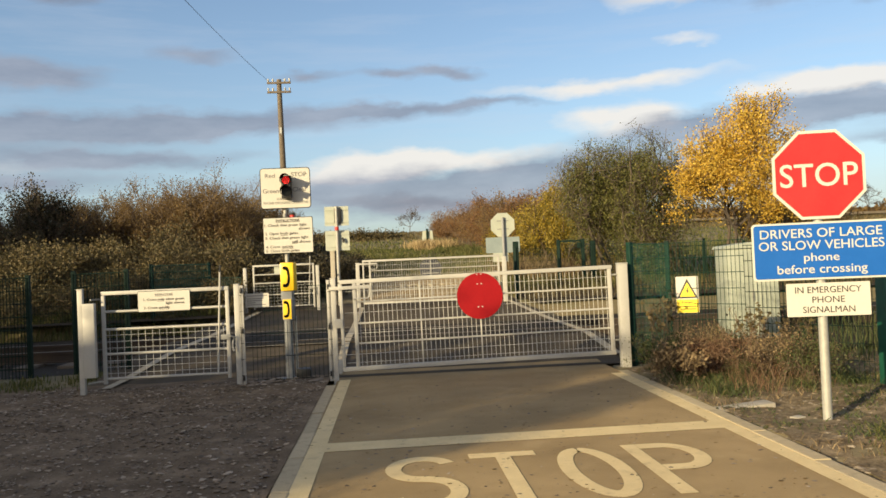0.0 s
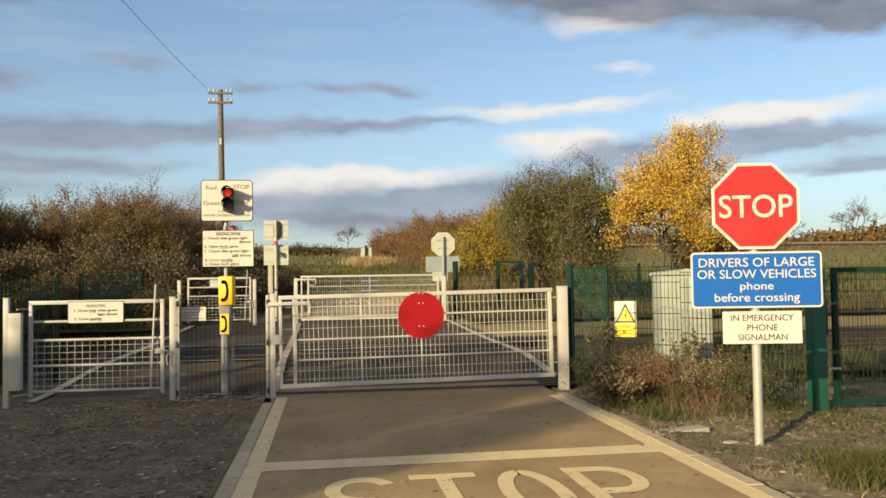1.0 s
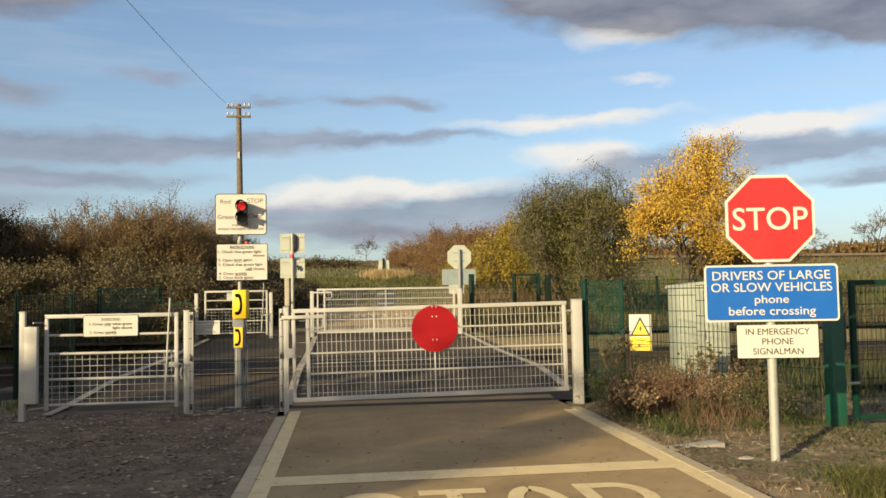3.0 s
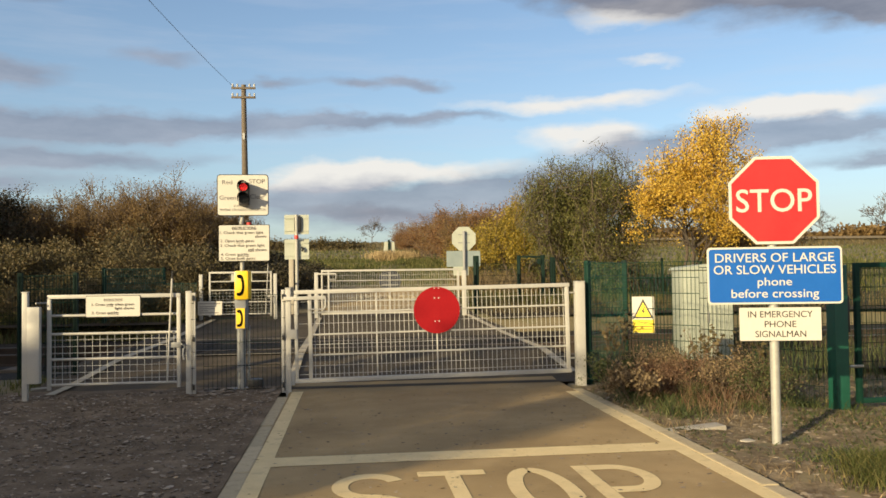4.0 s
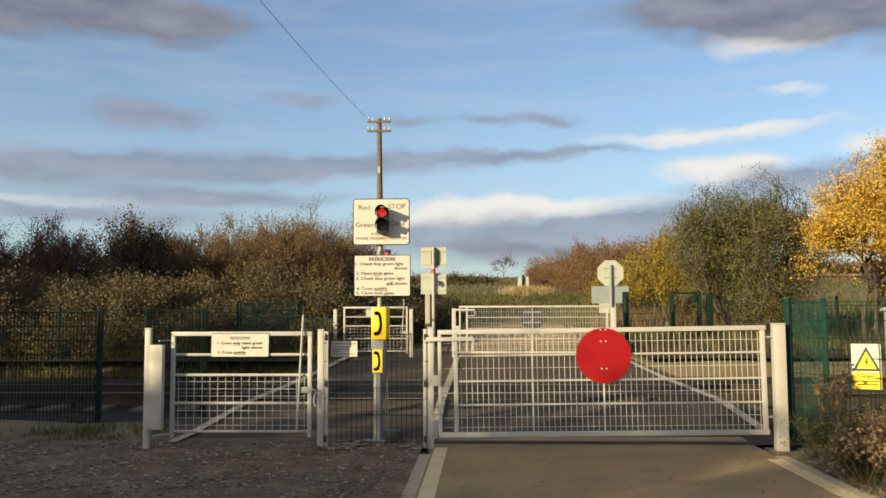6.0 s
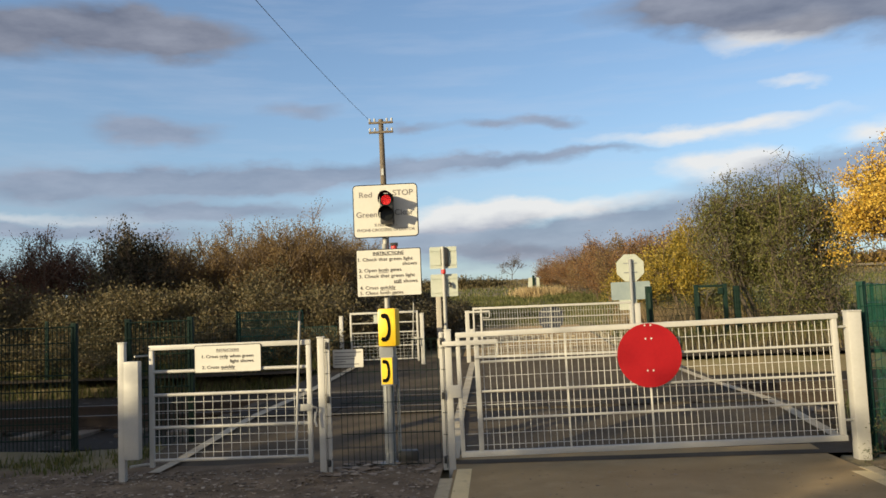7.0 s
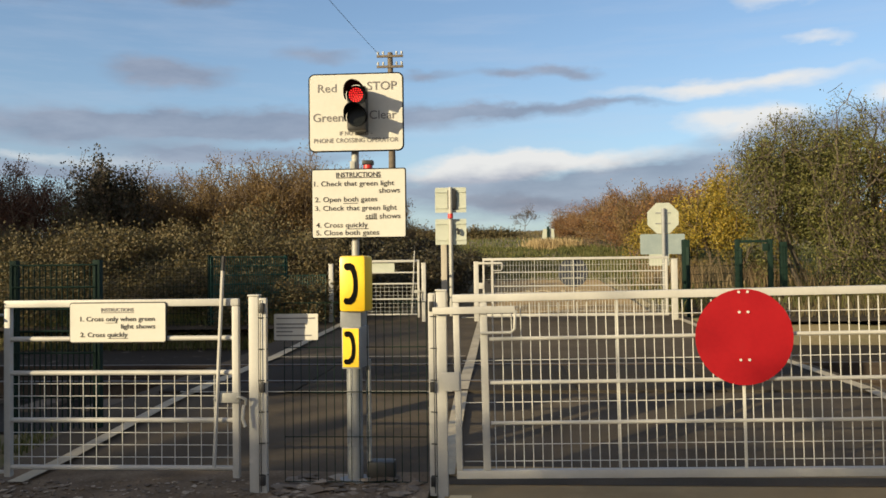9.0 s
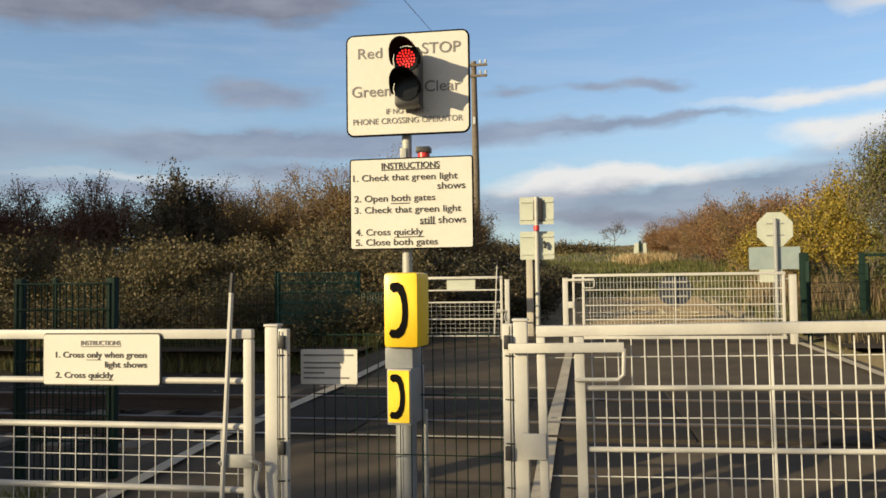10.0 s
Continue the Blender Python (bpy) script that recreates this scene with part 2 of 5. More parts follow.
RUST = (0.16, 0.09, 0.05)
M = {
    "asphalt": material("asphalt", [(0.25, 0.177, 0.09), (0.36, 0.26, 0.134), (0.455, 0.332, 0.176)], 0.95, scale=1.1, fine=140, bump=0.35, specular=0.15, dirt=((0.51, 0.385, 0.212), 2.3, 0.54, 2.2)),
    "deck": material("deck", [(0.058, 0.048, 0.036), (0.094, 0.077, 0.057), (0.132, 0.108, 0.08)], 0.92, scale=1.4, fine=120, bump=0.4, specular=0.08, dirt=((0.17, 0.138, 0.098), 1.8, 0.57, 1.6)),
    "panel": material("rubber panel", [(0.028, 0.024, 0.019), (0.048, 0.040, 0.031)], 0.85, specular=0.1, scale=4, fine=90, bump=0.3, dirt=((0.12, 0.1, 0.075), 2.5, 0.6, 1.4)),
    "road_paint": material("road paint", [(0.65, 0.50, 0.245), (0.80, 0.635, 0.34)], 0.75, scale=5, fine=70, bump=0.3, dirt=((0.30, 0.225, 0.13), 7.0, 0.56, 3.0)),
    "kerb": material("kerb concrete", [(0.40, 0.325, 0.20), (0.54, 0.445, 0.28)], 0.85, scale=6, fine=90, bump=0.5, per="object", dirt=((0.15, 0.115, 0.07), 7.0, 0.52, 3.0)),
    "gravel": material("gravel ground", [(0.085, 0.062, 0.04), (0.175, 0.13, 0.087), (0.31, 0.24, 0.168)], 0.95, scale=3.0, fine=55, bump=0.9, specular=0.1, dirt=((0.075, 0.06, 0.036), 1.2, 0.55, 2.0)),
    "stones": material("loose stones", [(0.085, 0.063, 0.044), (0.155, 0.118, 0.082), (0.235, 0.184, 0.133), (0.42, 0.35, 0.27)], 0.85, scale=20, fine=80, bump=0.3, per="island"),
    "rubble_soil": material("crumbly verge soil", [(0.085, 0.064, 0.04), (0.20, 0.155, 0.098), (0.36, 0.285, 0.185)], 0.95, scale=7.0, fine=42, bump=1.0, specular=0.1, dirt=((0.10, 0.115, 0.04), 1.6, 0.54, 2.5)),
    "shaded_earth": material("trackside earth darkened for shade", [(0.03, 0.024, 0.018), (0.058, 0.046, 0.033), (0.095, 0.075, 0.052)], 0.95, scale=1.5, fine=40, bump=0.6, specular=0.1, dirt=((0.06, 0.062, 0.025), 0.9, 0.55, 2.0)),
    "ballast": material("ballast stones", [(0.03, 0.025, 0.02), (0.065, 0.053, 0.042), (0.13, 0.108, 0.088)], 0.9, scale=20, fine=80, bump=0.3, per="island"),
    "soil": material("soil and dead grass", [(0.10, 0.083, 0.043), (0.175, 0.142, 0.074), (0.255, 0.20, 0.112)], 0.95, scale=0.9, fine=30, bump=0.5, dirt=((0.085, 0.105, 0.03), 0.7, 0.5, 3.0)),
    "white": material("white powder coat", [(0.40, 0.39, 0.36), (0.475, 0.465, 0.435)], 0.5, scale=5, fine=45, bump=0.05, dirt=((0.37, 0.335, 0.265), 9.0, 0.60, 2.5)),
    "wire_white": material("dulled white wire", [(0.46, 0.45, 0.42), (0.56, 0.55, 0.51)], 0.5, scale=9, fine=60, bump=0.0),
    "disc_back": material("dark disc back", [(0.03, 0.035, 0.05), (0.05, 0.055, 0.075)], 0.5, scale=6, fine=60, bump=0.04),
    "galv": material("galvanised steel", [(0.30, 0.30, 0.28), (0.42, 0.415, 0.385)], 0.6, 0.25, scale=14, fine=60, bump=0.08),
    "grey": material("grey painted pole", [(0.20, 0.21, 0.22), (0.27, 0.28, 0.29)], 0.5, scale=8, fine=50, bump=0.06, dirt=((0.14, 0.12, 0.09), 6, 0.62, 2)),
    "cream": material("sign white sheeting", [(0.52, 0.505, 0.455), (0.575, 0.56, 0.51)], 0.55, scale=4, fine=40, bump=0.02, specular=0.3, dirt=((0.43, 0.39, 0.31), 8, 0.66, 2)),
    "sign_red": material("sign red sheeting", [(0.62, 0.018, 0.022), (0.72, 0.03, 0.03)], 0.4, scale=4, fine=40, bump=0.02),
    "disc_red": material("matt red disc paint", [(0.25, 0.004, 0.008), (0.31, 0.006, 0.010)], 0.6, scale=5, fine=40, bump=0.04, specular=0.2, dirt=((0.2, 0.012, 0.014), 10, 0.6, 2)),
    "sign_blue": material("sign blue sheeting", [(0.006, 0.095, 0.40), (0.009, 0.115, 0.46)], 0.4, scale=4, fine=40, bump=0.02),
    "yellow": material("yellow telephone paint", [(0.78, 0.50, 0.012), (0.86, 0.58, 0.02)], 0.38, scale=6, fine=50, bump=0.05, dirt=((0.4, 0.25, 0.05), 10, 0.64, 2)),
    "sign_yellow": material("warning yellow sheeting", [(0.82, 0.62, 0.02), (0.88, 0.68, 0.03)], 0.45, scale=5, fine=50, bump=0.02),
    "black": material("black plastic", [(0.012, 0.012, 0.013), (0.025, 0.024, 0.024)], 0.45, scale=9, fine=60, bump=0.06),
    "matt_black": material("matt black lining", [(0.004, 0.004, 0.004), (0.008, 0.008, 0.008)], 0.9, scale=9, fine=60, bump=0.0, specular=0.05),
    "ink": material("black lettering", [(0.015, 0.014, 0.014), (0.03, 0.028, 0.028)], 0.5, scale=9, fine=60, bump=0.0),
    "ink_grey": material("grey lettering", [(0.13, 0.12, 0.12), (0.17, 0.16, 0.16)], 0.5, scale=9, fine=60, bump=0.0),
    "back": material("sign back grey green", [(0.36, 0.39, 0.33), (0.46, 0.48, 0.41)], 0.5, scale=5, fine=50, bump=0.05, dirt=((0.2, 0.22, 0.15), 5, 0.6, 2)),
    "back_dark": material("sign back slate grey", [(0.20, 0.25, 0.26), (0.28, 0.33, 0.33)], 0.5, scale=5, fine=50, bump=0.05),
    "green": material("green fence coating", [(0.004, 0.026, 0.018), (0.006, 0.038, 0.026)], 0.6, scale=7, fine=50, bump=0.05, specular=0.2, dirt=((0.03, 0.05, 0.03), 6, 0.64, 2)),
    "dark_wire": material("dark green wire", [(0.005, 0.016, 0.012), (0.008, 0.024, 0.017)], 0.75, scale=9, fine=60, bump=0.0, specular=0.2),
    "cabinet": material("cabinet grey green", [(0.30, 0.33, 0.28), (0.38, 0.41, 0.35)], 0.5, scale=2.5, fine=40, bump=0.06, dirt=((0.24, 0.25, 0.18), 4, 0.57, 2)),
    "timber": material("weathered timber", [(0.09, 0.07, 0.05), (0.17, 0.14, 0.105)], 0.85, scale=7, fine=70, bump=0.5),
    "concrete": material("weathered concrete", [(0.34, 0.31, 0.26), (0.46, 0.42, 0.35)], 0.85, scale=6, fine=60, bump=0.4, dirt=((0.18, 0.16, 0.11), 6, 0.56, 2.5)),
    "rail": material("rail steel", [(0.035, 0.026, 0.02), (0.07, 0.05, 0.037)], 0.8, 0.2, scale=9, fine=80, bump=0.3),
    "rail_top": material("polished rail head", [(0.11, 0.10, 0.09), (0.16, 0.145, 0.13)], 0.5, 0.5, scale=9, fine=80, bump=0.05),
    "bark": material("bark", [(0.055, 0.042, 0.032), (0.12, 0.095, 0.07)], 0.9, scale=9, fine=60, bump=0.6),
    "twig": material("brown twigs", [(0.10, 0.072, 0.048), (0.18, 0.13, 0.088)], 0.9, scale=9, fine=60, bump=0.2),
    "green_post": material("green post coating", [(0.009, 0.066, 0.044), (0.013, 0.09, 0.06)], 0.45, scale=7, fine=50, bump=0.05, dirt=((0.05, 0.07, 0.045), 6, 0.62, 2)),
    "leaf_green": material("hawthorn leaves", [(0.072, 0.082, 0.02), (0.145, 0.148, 0.041), (0.25, 0.225, 0.068)], 0.6, per="island", bump=0.0, trans=0.38),
    "leaf_yellow": material("yellow autumn leaves", [(0.40, 0.23, 0.026), (0.62, 0.40, 0.05), (0.74, 0.54, 0.10)], 0.6, per="island", bump=0.0, trans=0.35),
    "leaf_gold": material("gold and green leaves", [(0.10, 0.10, 0.02), (0.30, 0.22, 0.03), (0.46, 0.33, 0.04)], 0.6, per="island", bump=0.0, trans=0.35),
    "leaf_red": material("russet leaves", [(0.11, 0.05, 0.021), (0.21, 0.105, 0.04), (0.30, 0.165, 0.06)], 0.7, per="island", bump=0.0, trans=0.3),
    "leaf_red_shaded": material("red-brown leaves darkened for shade", [(0.065, 0.027, 0.017), (0.115, 0.05, 0.028), (0.175, 0.085, 0.043)], 0.7, per="island", bump=0.0, trans=0.3),
    "leaf_scrub": material("dark scrub leaves", [(0.024, 0.023, 0.011), (0.044, 0.038, 0.017), (0.07, 0.055, 0.025)], 0.65, per="island", bump=0.0, trans=0.2),
    "leaf_brown": material("brown autumn leaves", [(0.15, 0.095, 0.039), (0.215, 0.14, 0.054), (0.285, 0.192, 0.074)], 0.7, per="island", bump=0.0, trans=0.42),
    "leaf_bramble": material("bramble leaves", [(0.066, 0.058, 0.024), (0.105, 0.085, 0.034), (0.155, 0.112, 0.05)], 0.65, per="island", bump=0.0, trans=0.28),
    "grass": material("grass blades", [(0.045, 0.062, 0.013), (0.10, 0.112, 0.026), (0.21, 0.18, 0.062)], 0.7, per="island", bump=0.0, trans=0.4),
    "dry": material("dry stalks and seed heads", [(0.105, 0.072, 0.039), (0.21, 0.15, 0.08), (0.37, 0.275, 0.155)], 0.8, per="island", bump=0.0, trans=0.25),
    "dead_red": material("reddish dead stalks", [(0.10, 0.052, 0.030), (0.17, 0.095, 0.055), (0.25, 0.155, 0.09)], 0.8, per="island", bump=0.0, trans=0.25),
    "weed_green": material("green weed leaves", [(0.035, 0.055, 0.016), (0.065, 0.085, 0.026), (0.12, 0.125, 0.04)], 0.65, per="island", bump=0.0, trans=0.3),
    "verge_stone": material("earthy stones", [(0.11, 0.085, 0.06), (0.19, 0.15, 0.104), (0.28, 0.225, 0.16), (0.42, 0.35, 0.255)], 0.9, scale=20, fine=80, bump=0.3, per="island"),
    "worn_paint": material("worn deck paint", [(0.33, 0.285, 0.205), (0.50, 0.44, 0.325)], 0.8, scale=4, fine=60, bump=0.3, dirt=((0.12, 0.1, 0.075), 5.0, 0.55, 3.0)),
    "reed": material("pale dead reed", [(0.22, 0.16, 0.075), (0.40, 0.30, 0.15), (0.52, 0.40, 0.22)], 0.8, per="island", bump=0.0, trans=0.3),
    "wire": material("overhead wire", [(0.03, 0.03, 0.032), (0.05, 0.05, 0.052)], 0.5, scale=9, fine=60, bump=0.0),
    "ceramic": material("insulator ceramic", [(0.35, 0.36, 0.36), (0.5, 0.5, 0.48)], 0.3, scale=9, fine=60, bump=0.0),
    "red_lamp": material("red plastic", [(0.45, 0.02, 0.02), (0.6, 0.04, 0.03)], 0.35, scale=9, fine=60, bump=0.0),
    "lens_dark": material("dark lens glass", [(0.006, 0.007, 0.007), (0.012, 0.013, 0.013)], 0.3, scale=9, fine=60, bump=0.0, specular=0.15),
}


def led_material():
    m = bpy.data.materials.new("lit red diodes")
    m.use_nodes = True
    b = m.node_tree.nodes["Principled BSDF"]
    b.inputs["Base Color"].default_value = (0.5, 0.01, 0.01, 1)
    b.inputs["Emission Color"].default_value = (1.0, 0.022, 0.016, 1)
    b.inputs["Emission Strength"].default_value = 1.3
    return m


M["led"] = led_material()

# ---- small mesh tools ----


class Shape:
    """Collects boxes, tubes and prisms into one mesh."""

    def __init__(self):
        self.v, self.f = [], []

    def add(self, verts, faces):
        o = len(self.v)
        self.v += [tuple(p) for p in verts]
        self.f += [tuple(i + o for i in q) for q in faces]
        return self

    def box(self, x0, x1, y0, y1, z0, z1, c=0.0):
        """A box; c cuts its upright and lying edges by that much."""
        if c <= 0:
            vs = [(x, y, z) for x in (x0, x1) for y in (y0, y1) for z in (z0, z1)]
            return self.add(vs, [(0, 1, 3, 2), (4, 6, 7, 5), (0, 4, 5, 1), (2, 3, 7, 6), (0, 2, 6, 4), (1, 5, 7, 3)])
        bm = bmesh.new()
        bmesh.ops.create_cube(bm, size=1.0)
        for p in bm.verts:
            p.co = Vector(((x0 + x1) / 2 + p.co.x * (x1 - x0), (y0 + y1) / 2 + p.co.y * (y1 - y0), (z0 + z1) / 2 + p.co.z * (z1 - z0)))
        bmesh.ops.bevel(bm, geom=bm.edges[:], offset=c, segments=2, affect="EDGES", profile=0.6)
        bm.verts.ensure_lookup_table()
        bm.verts.index_update()
        self.add([p.co[:] for p in bm.verts], [[q.index for q in f.verts] for f in bm.faces])
        bm.free()
        return self

    def tube(self, pts, r, sides=8, cap=True):
        """A round bar along pts; r is one radius or one for each point."""
        pts = [Vector(p) for p in pts]
        rs = r if isinstance(r, (list, tuple)) else [r] * len(pts)
        o = len(self.v)
        for i, p in enumerate(pts):
            d = (pts[min(i + 1, len(pts) - 1)] - pts[max(i - 1, 0)]).normalized()
            a = d.orthogonal().normalized() if i == 0 else (a - d * a.dot(d)).normalized()
            b = d.cross(a)
            for j in range(sides):
                w = 2 * math.pi * (j + 0.5) / sides
                self.v.append(tuple(p + (a * math.cos(w) + b * math.sin(w)) * rs[i]))
        for i in range(len(pts) - 1):
            for j in range(sides):
                k, l = o + i * sides, (j + 1) % sides
                self.f.append((k + j, k + l, k + sides + l, k + sides + j))
        if cap:
            self.f.append(tuple(range(o + sides - 1, o - 1, -1)))
            e = o + (len(pts) - 1) * sides
            self.f.append(tuple(range(e, e + sides)))
        return self

    def plate(self, outline, y0, y1):
        """An upright plate from an outline of (x, z), from y0 back to y1."""
        n = len(outline)
        self.add([(x, y0, z) for x, z in outline] + [(x, y1, z) for x, z in outline],
                 [tuple(range(n)), tuple(range(2 * n - 1, n - 1, -1))] + [(i, i + n, (i + 1) % n + n, (i + 1) % n) for i in range(n)])
        return self

    def mesh(self, name, mat, smooth=False):
        me = bpy.data.meshes.new(name)
        me.from_pydata(self.v, [], self.f)
        bm = bmesh.new()
        bm.from_mesh(me)
        bmesh.ops.recalc_face_normals(bm, faces=bm.faces)
        bm.to_mesh(me)
        bm.free()
        me.materials.append(mat)
        if smooth:
            me.shade_smooth()
            me.set_sharp_from_angle(angle=radians(40))
        return me


def part(name, shape, mat, parent=None, label="", smooth=True):
    me = shape if isinstance(shape, bpy.types.Mesh) else shape.mesh(name, M[mat], smooth)
    ob = new(name, me)
    if parent is not None:
        ob.parent = parent
    if label:
        ob["label"] = label
    return ob


def thing(name, label, category, x=0, y=0, z=0, turn=0, group="", kind=""):
    ob = new(name)
    ob.empty_display_size = 0.1
    ob.matrix_world = pose(x, y, z, 0, 0, turn)
    return tagged(ob, label, category, group, kind)


def place(ob, x=0, y=0, z=0, rx=0, ry=0, rz=0):
    ob.matrix_basis = pose(x, y, z, rx, ry, rz)
    return ob


def rounded(w, h, r, n=5):
    """The outline of a rounded rectangle round the origin, as (x, z)."""
    out = []
    for cx, cz, a0 in ((w / 2 - r, h / 2 - r, 0), (-w / 2 + r, h / 2 - r, 90), (-w / 2 + r, -h / 2 + r, 180), (w / 2 - r, -h / 2 + r, 270)):
        for i in range(n + 1):
            a = radians(a0 + 90 * i / n)
            out.append((cx + r * math.cos(a), cz + r * math.sin(a)))
    return out


def lettering(text, mat, width, height, bold=0.0):
    """Upright letters in the plane y = 0, facing -y, centred, drawn to that width and height of the whole line."""
    cu = bpy.data.curves.new("lettering", "FONT")
    cu.body, cu.align_x, cu.offset, cu.extrude, cu.resolution_u = text, "CENTER", bold, 0.004, 4
    ob = new("lettering", cu)
    bpy.context.view_layer.update()
    me = bpy.data.meshes.new_from_object(ob.evaluated_get(bpy.context.evaluated_depsgraph_get()))
    bpy.data.objects.remove(ob)
    bpy.data.curves.remove(cu)
    co = np.empty(len(me.vertices) * 3)
    me.vertices.foreach_get("co", co)
    co = co.reshape(-1, 3)
    lo, hi = co.min(0), co.max(0)
    out = np.empty_like(co)
    out[:, 0] = ((co[:, 0] - lo[0]) / (hi[0] - lo[0]) - 0.5) * width
    out[:, 2] = ((co[:, 1] - lo[1]) / (hi[1] - lo[1]) - 0.5) * height
    out[:, 1] = -(co[:, 2] - lo[2]) / (hi[2] - lo[2]) * 0.002
    me.vertices.foreach_set("co", out.ravel())
    me.materials.clear()
    me.materials.append(M[mat])
    me.update()
    return me


def letters_of(me):
    """The single letters of a line as (vertex list, face list) each."""
    n = len(me.vertices)
    root = list(range(n))

    def find(i):
        while root[i] != i:
            root[i] = root[root[i]]
            i = root[i]
        return i

    for e in me.edges:
        a, b = find(e.vertices[0]), find(e.vertices[1])
        root[a] = b
    groups = {}
    for v in me.vertices:
        groups.setdefault(find(v.index), []).append(v.index)
    spans = sorted((min(me.vertices[i].co.x for i in g), max(me.vertices[i].co.x for i in g), g) for g in groups.values())
    merged = []
    for lo, hi, g in spans:
        if merged and min(hi, merged[-1][1]) - max(lo, merged[-1][0]) > 0.5 * (hi - lo):
            merged[-1] = (merged[-1][0], max(hi, merged[-1][1]), merged[-1][2] + g)
        else:
            merged.append((lo, hi, g))
    for lo, hi, g in merged:
        at = {i: j for j, i in enumerate(g)}
        yield [me.vertices[i].co[:] for i in g], [[at[i] for i in f.vertices] for f in me.polygons if f.vertices[0] in at]


def write(parent, text, mat, x, z, width, height, y, bold=0.0, split=True):
    if split:
        for v, f in letters_of(lettering(text, mat, width, height, bold)):
            me = bpy.data.meshes.new("letter")
            me.from_pydata(v, [], f)
            me.materials.append(M[mat])
            place(part("letter", me, mat, parent), x, y, z)
        return None
    ob = part("lettering", lettering(text, mat, width, height, bold), mat, parent)
    return place(ob, x, y, z)


def bar(parent, x0, x1, z, thick, mat, y, name="underline"):
    return part(name, Shape().box(x0, x1, y - 0.002, y, z - thick / 2, z + thick / 2), mat, parent)


def rise(y):
    """The height of the ground along the lane."""
    ys, zs = (-400, 10.6, 12.8, 15.8, 20.9, 41, 150, 175, 3000), (0, 0, 0.2, 0.22, 0.35, 1.5, 7.55, 7.8, 7.8)
    return float(np.interp(y, ys, zs))

# ---- ground, road, crossing ----
DECK = (-3.5, 3.05)                 # the crossing between its white edges


def grid_mesh(name, xs, ys, height, mat):
    nx = len(xs)
    v = [(x, y, height(x, y)) for y in ys for x in xs]
    f = [(j * nx + i, j * nx + i + 1, (j + 1) * nx + i + 1, (j + 1) * nx + i) for j in range(len(ys) - 1) for i in range(nx - 1)]
    me = bpy.data.meshes.new(name)
    me.from_pydata(v, [], f)
    me.materials.append(M[mat])
    me.shade_smooth()
    return me


def land(x, y):
    z = rise(y)
    if (-9.6 < x < 2.755 and -9.2 < y < 10.4) or (-3.755 < x < 3.205 and 10.4 <= y < 22.3) or (-0.955 < x < 2.955 and 22.3 <= y < 30.9):
        return z - 0.08                # under the paved parts
    bumps = 0.05 * noise.noise((x * 0.7, y * 0.7, 0)) + 0.02 * noise.noise((x * 2.9, y * 2.9, 4))
    if 11.9 < y < 19.6:
        return 0.0 + bumps * 0.3      # the trackbed lies lower than the crossing
    if y > 30:
        bumps *= 4
    return z + bumps - 0.01


xs = [-2500, -900, -400, -200, -120, -80, -50, -35] + [-26 + i * 0.5 for i in range(105)] + [35, 50, 80, 120, 200, 400, 900, 2500]
ys = [-400, -150, -60, -30, -20, -14] + [-10 + i * 0.4 for i in range(120)] + [40 + i * 4 for i in range(35)] + [185, 220, 300, 500, 900, 1500, 3000]
xs = sorted(xs + [2.74, 2.77, 3.19, 3.22, -3.74, -3.77, -0.97, -0.94, 2.94, 2.97])
ys = sorted(ys + [10.38, 10.42, 22.28, 22.32])
tagged(new("ground", grid_mesh("ground", xs, ys, land, "soil")), "rough soil and dead grass, rising to distant fields", "ground", kind="structure")

RX0, RX1 = -0.62, 2.66              # asphalt between the edgings
tagged(new("road", grid_mesh("road", [RX0 - 0.02 + i * (RX1 - RX0 + 0.04) / 8 for i in range(9)], [-14 + i * 0.5 for i in range(51)], lambda x, y: rise(y) + 0.0006 * noise.noise((x, y, 1)), "asphalt")),
       "worn brown-grey asphalt lane with grit", "road", kind="structure")
tagged(new("crossing_deck", grid_mesh("crossing_deck", [DECK[0] - 0.25 + i * (DECK[1] - DECK[0] + 0.4) / 10 for i in range(11)], [10.45 + i * 0.25 for i in range(48)], lambda x, y: rise(y) + 0.003, "deck")),
       "dark tarmac deck across the railway", "crossing", kind="structure")
tagged(new("far_lane", grid_mesh("far_lane", [RX0 - 0.3 + i * 0.45 for i in range(9)], [22.2 + i * 0.5 for i in range(19)], lambda x, y: rise(y) + 0.004, "asphalt")),
       "asphalt lane going on beyond the railway", "road", kind="structure")


def paving(name, x0, x1, y0, y1, mat, label, z=0.0, n=12, category="paving"):
    return tagged(new(name, grid_mesh(name, [x0 + i * (x1 - x0) / n for i in range(n + 1)], [y0 + i * (y1 - y0) / n for i in range(n + 1)],
                                      lambda x, y: rise(y) + z + 0.012 * noise.noise((x * 2.1, y * 2.1, 7)), mat)), label, category, kind="structure")


paving("gravel_path", -9.5, -0.737, -9, 10.7, "gravel", "dark gravel footway with small stones", 0.012, 60)
tagged(new("verge_soil", grid_mesh("verge_soil", [2.83 + i * 0.12 for i in range(34)], [3.0 + i * 0.12 for i in range(60)], lambda x, y: land(x, y) + 0.007 + 0.012 * noise.noise((x * 9, y * 9, 3)), "rubble_soil")),
       "crumbly brown soil and rubble of the verge", "soil", kind="structure")
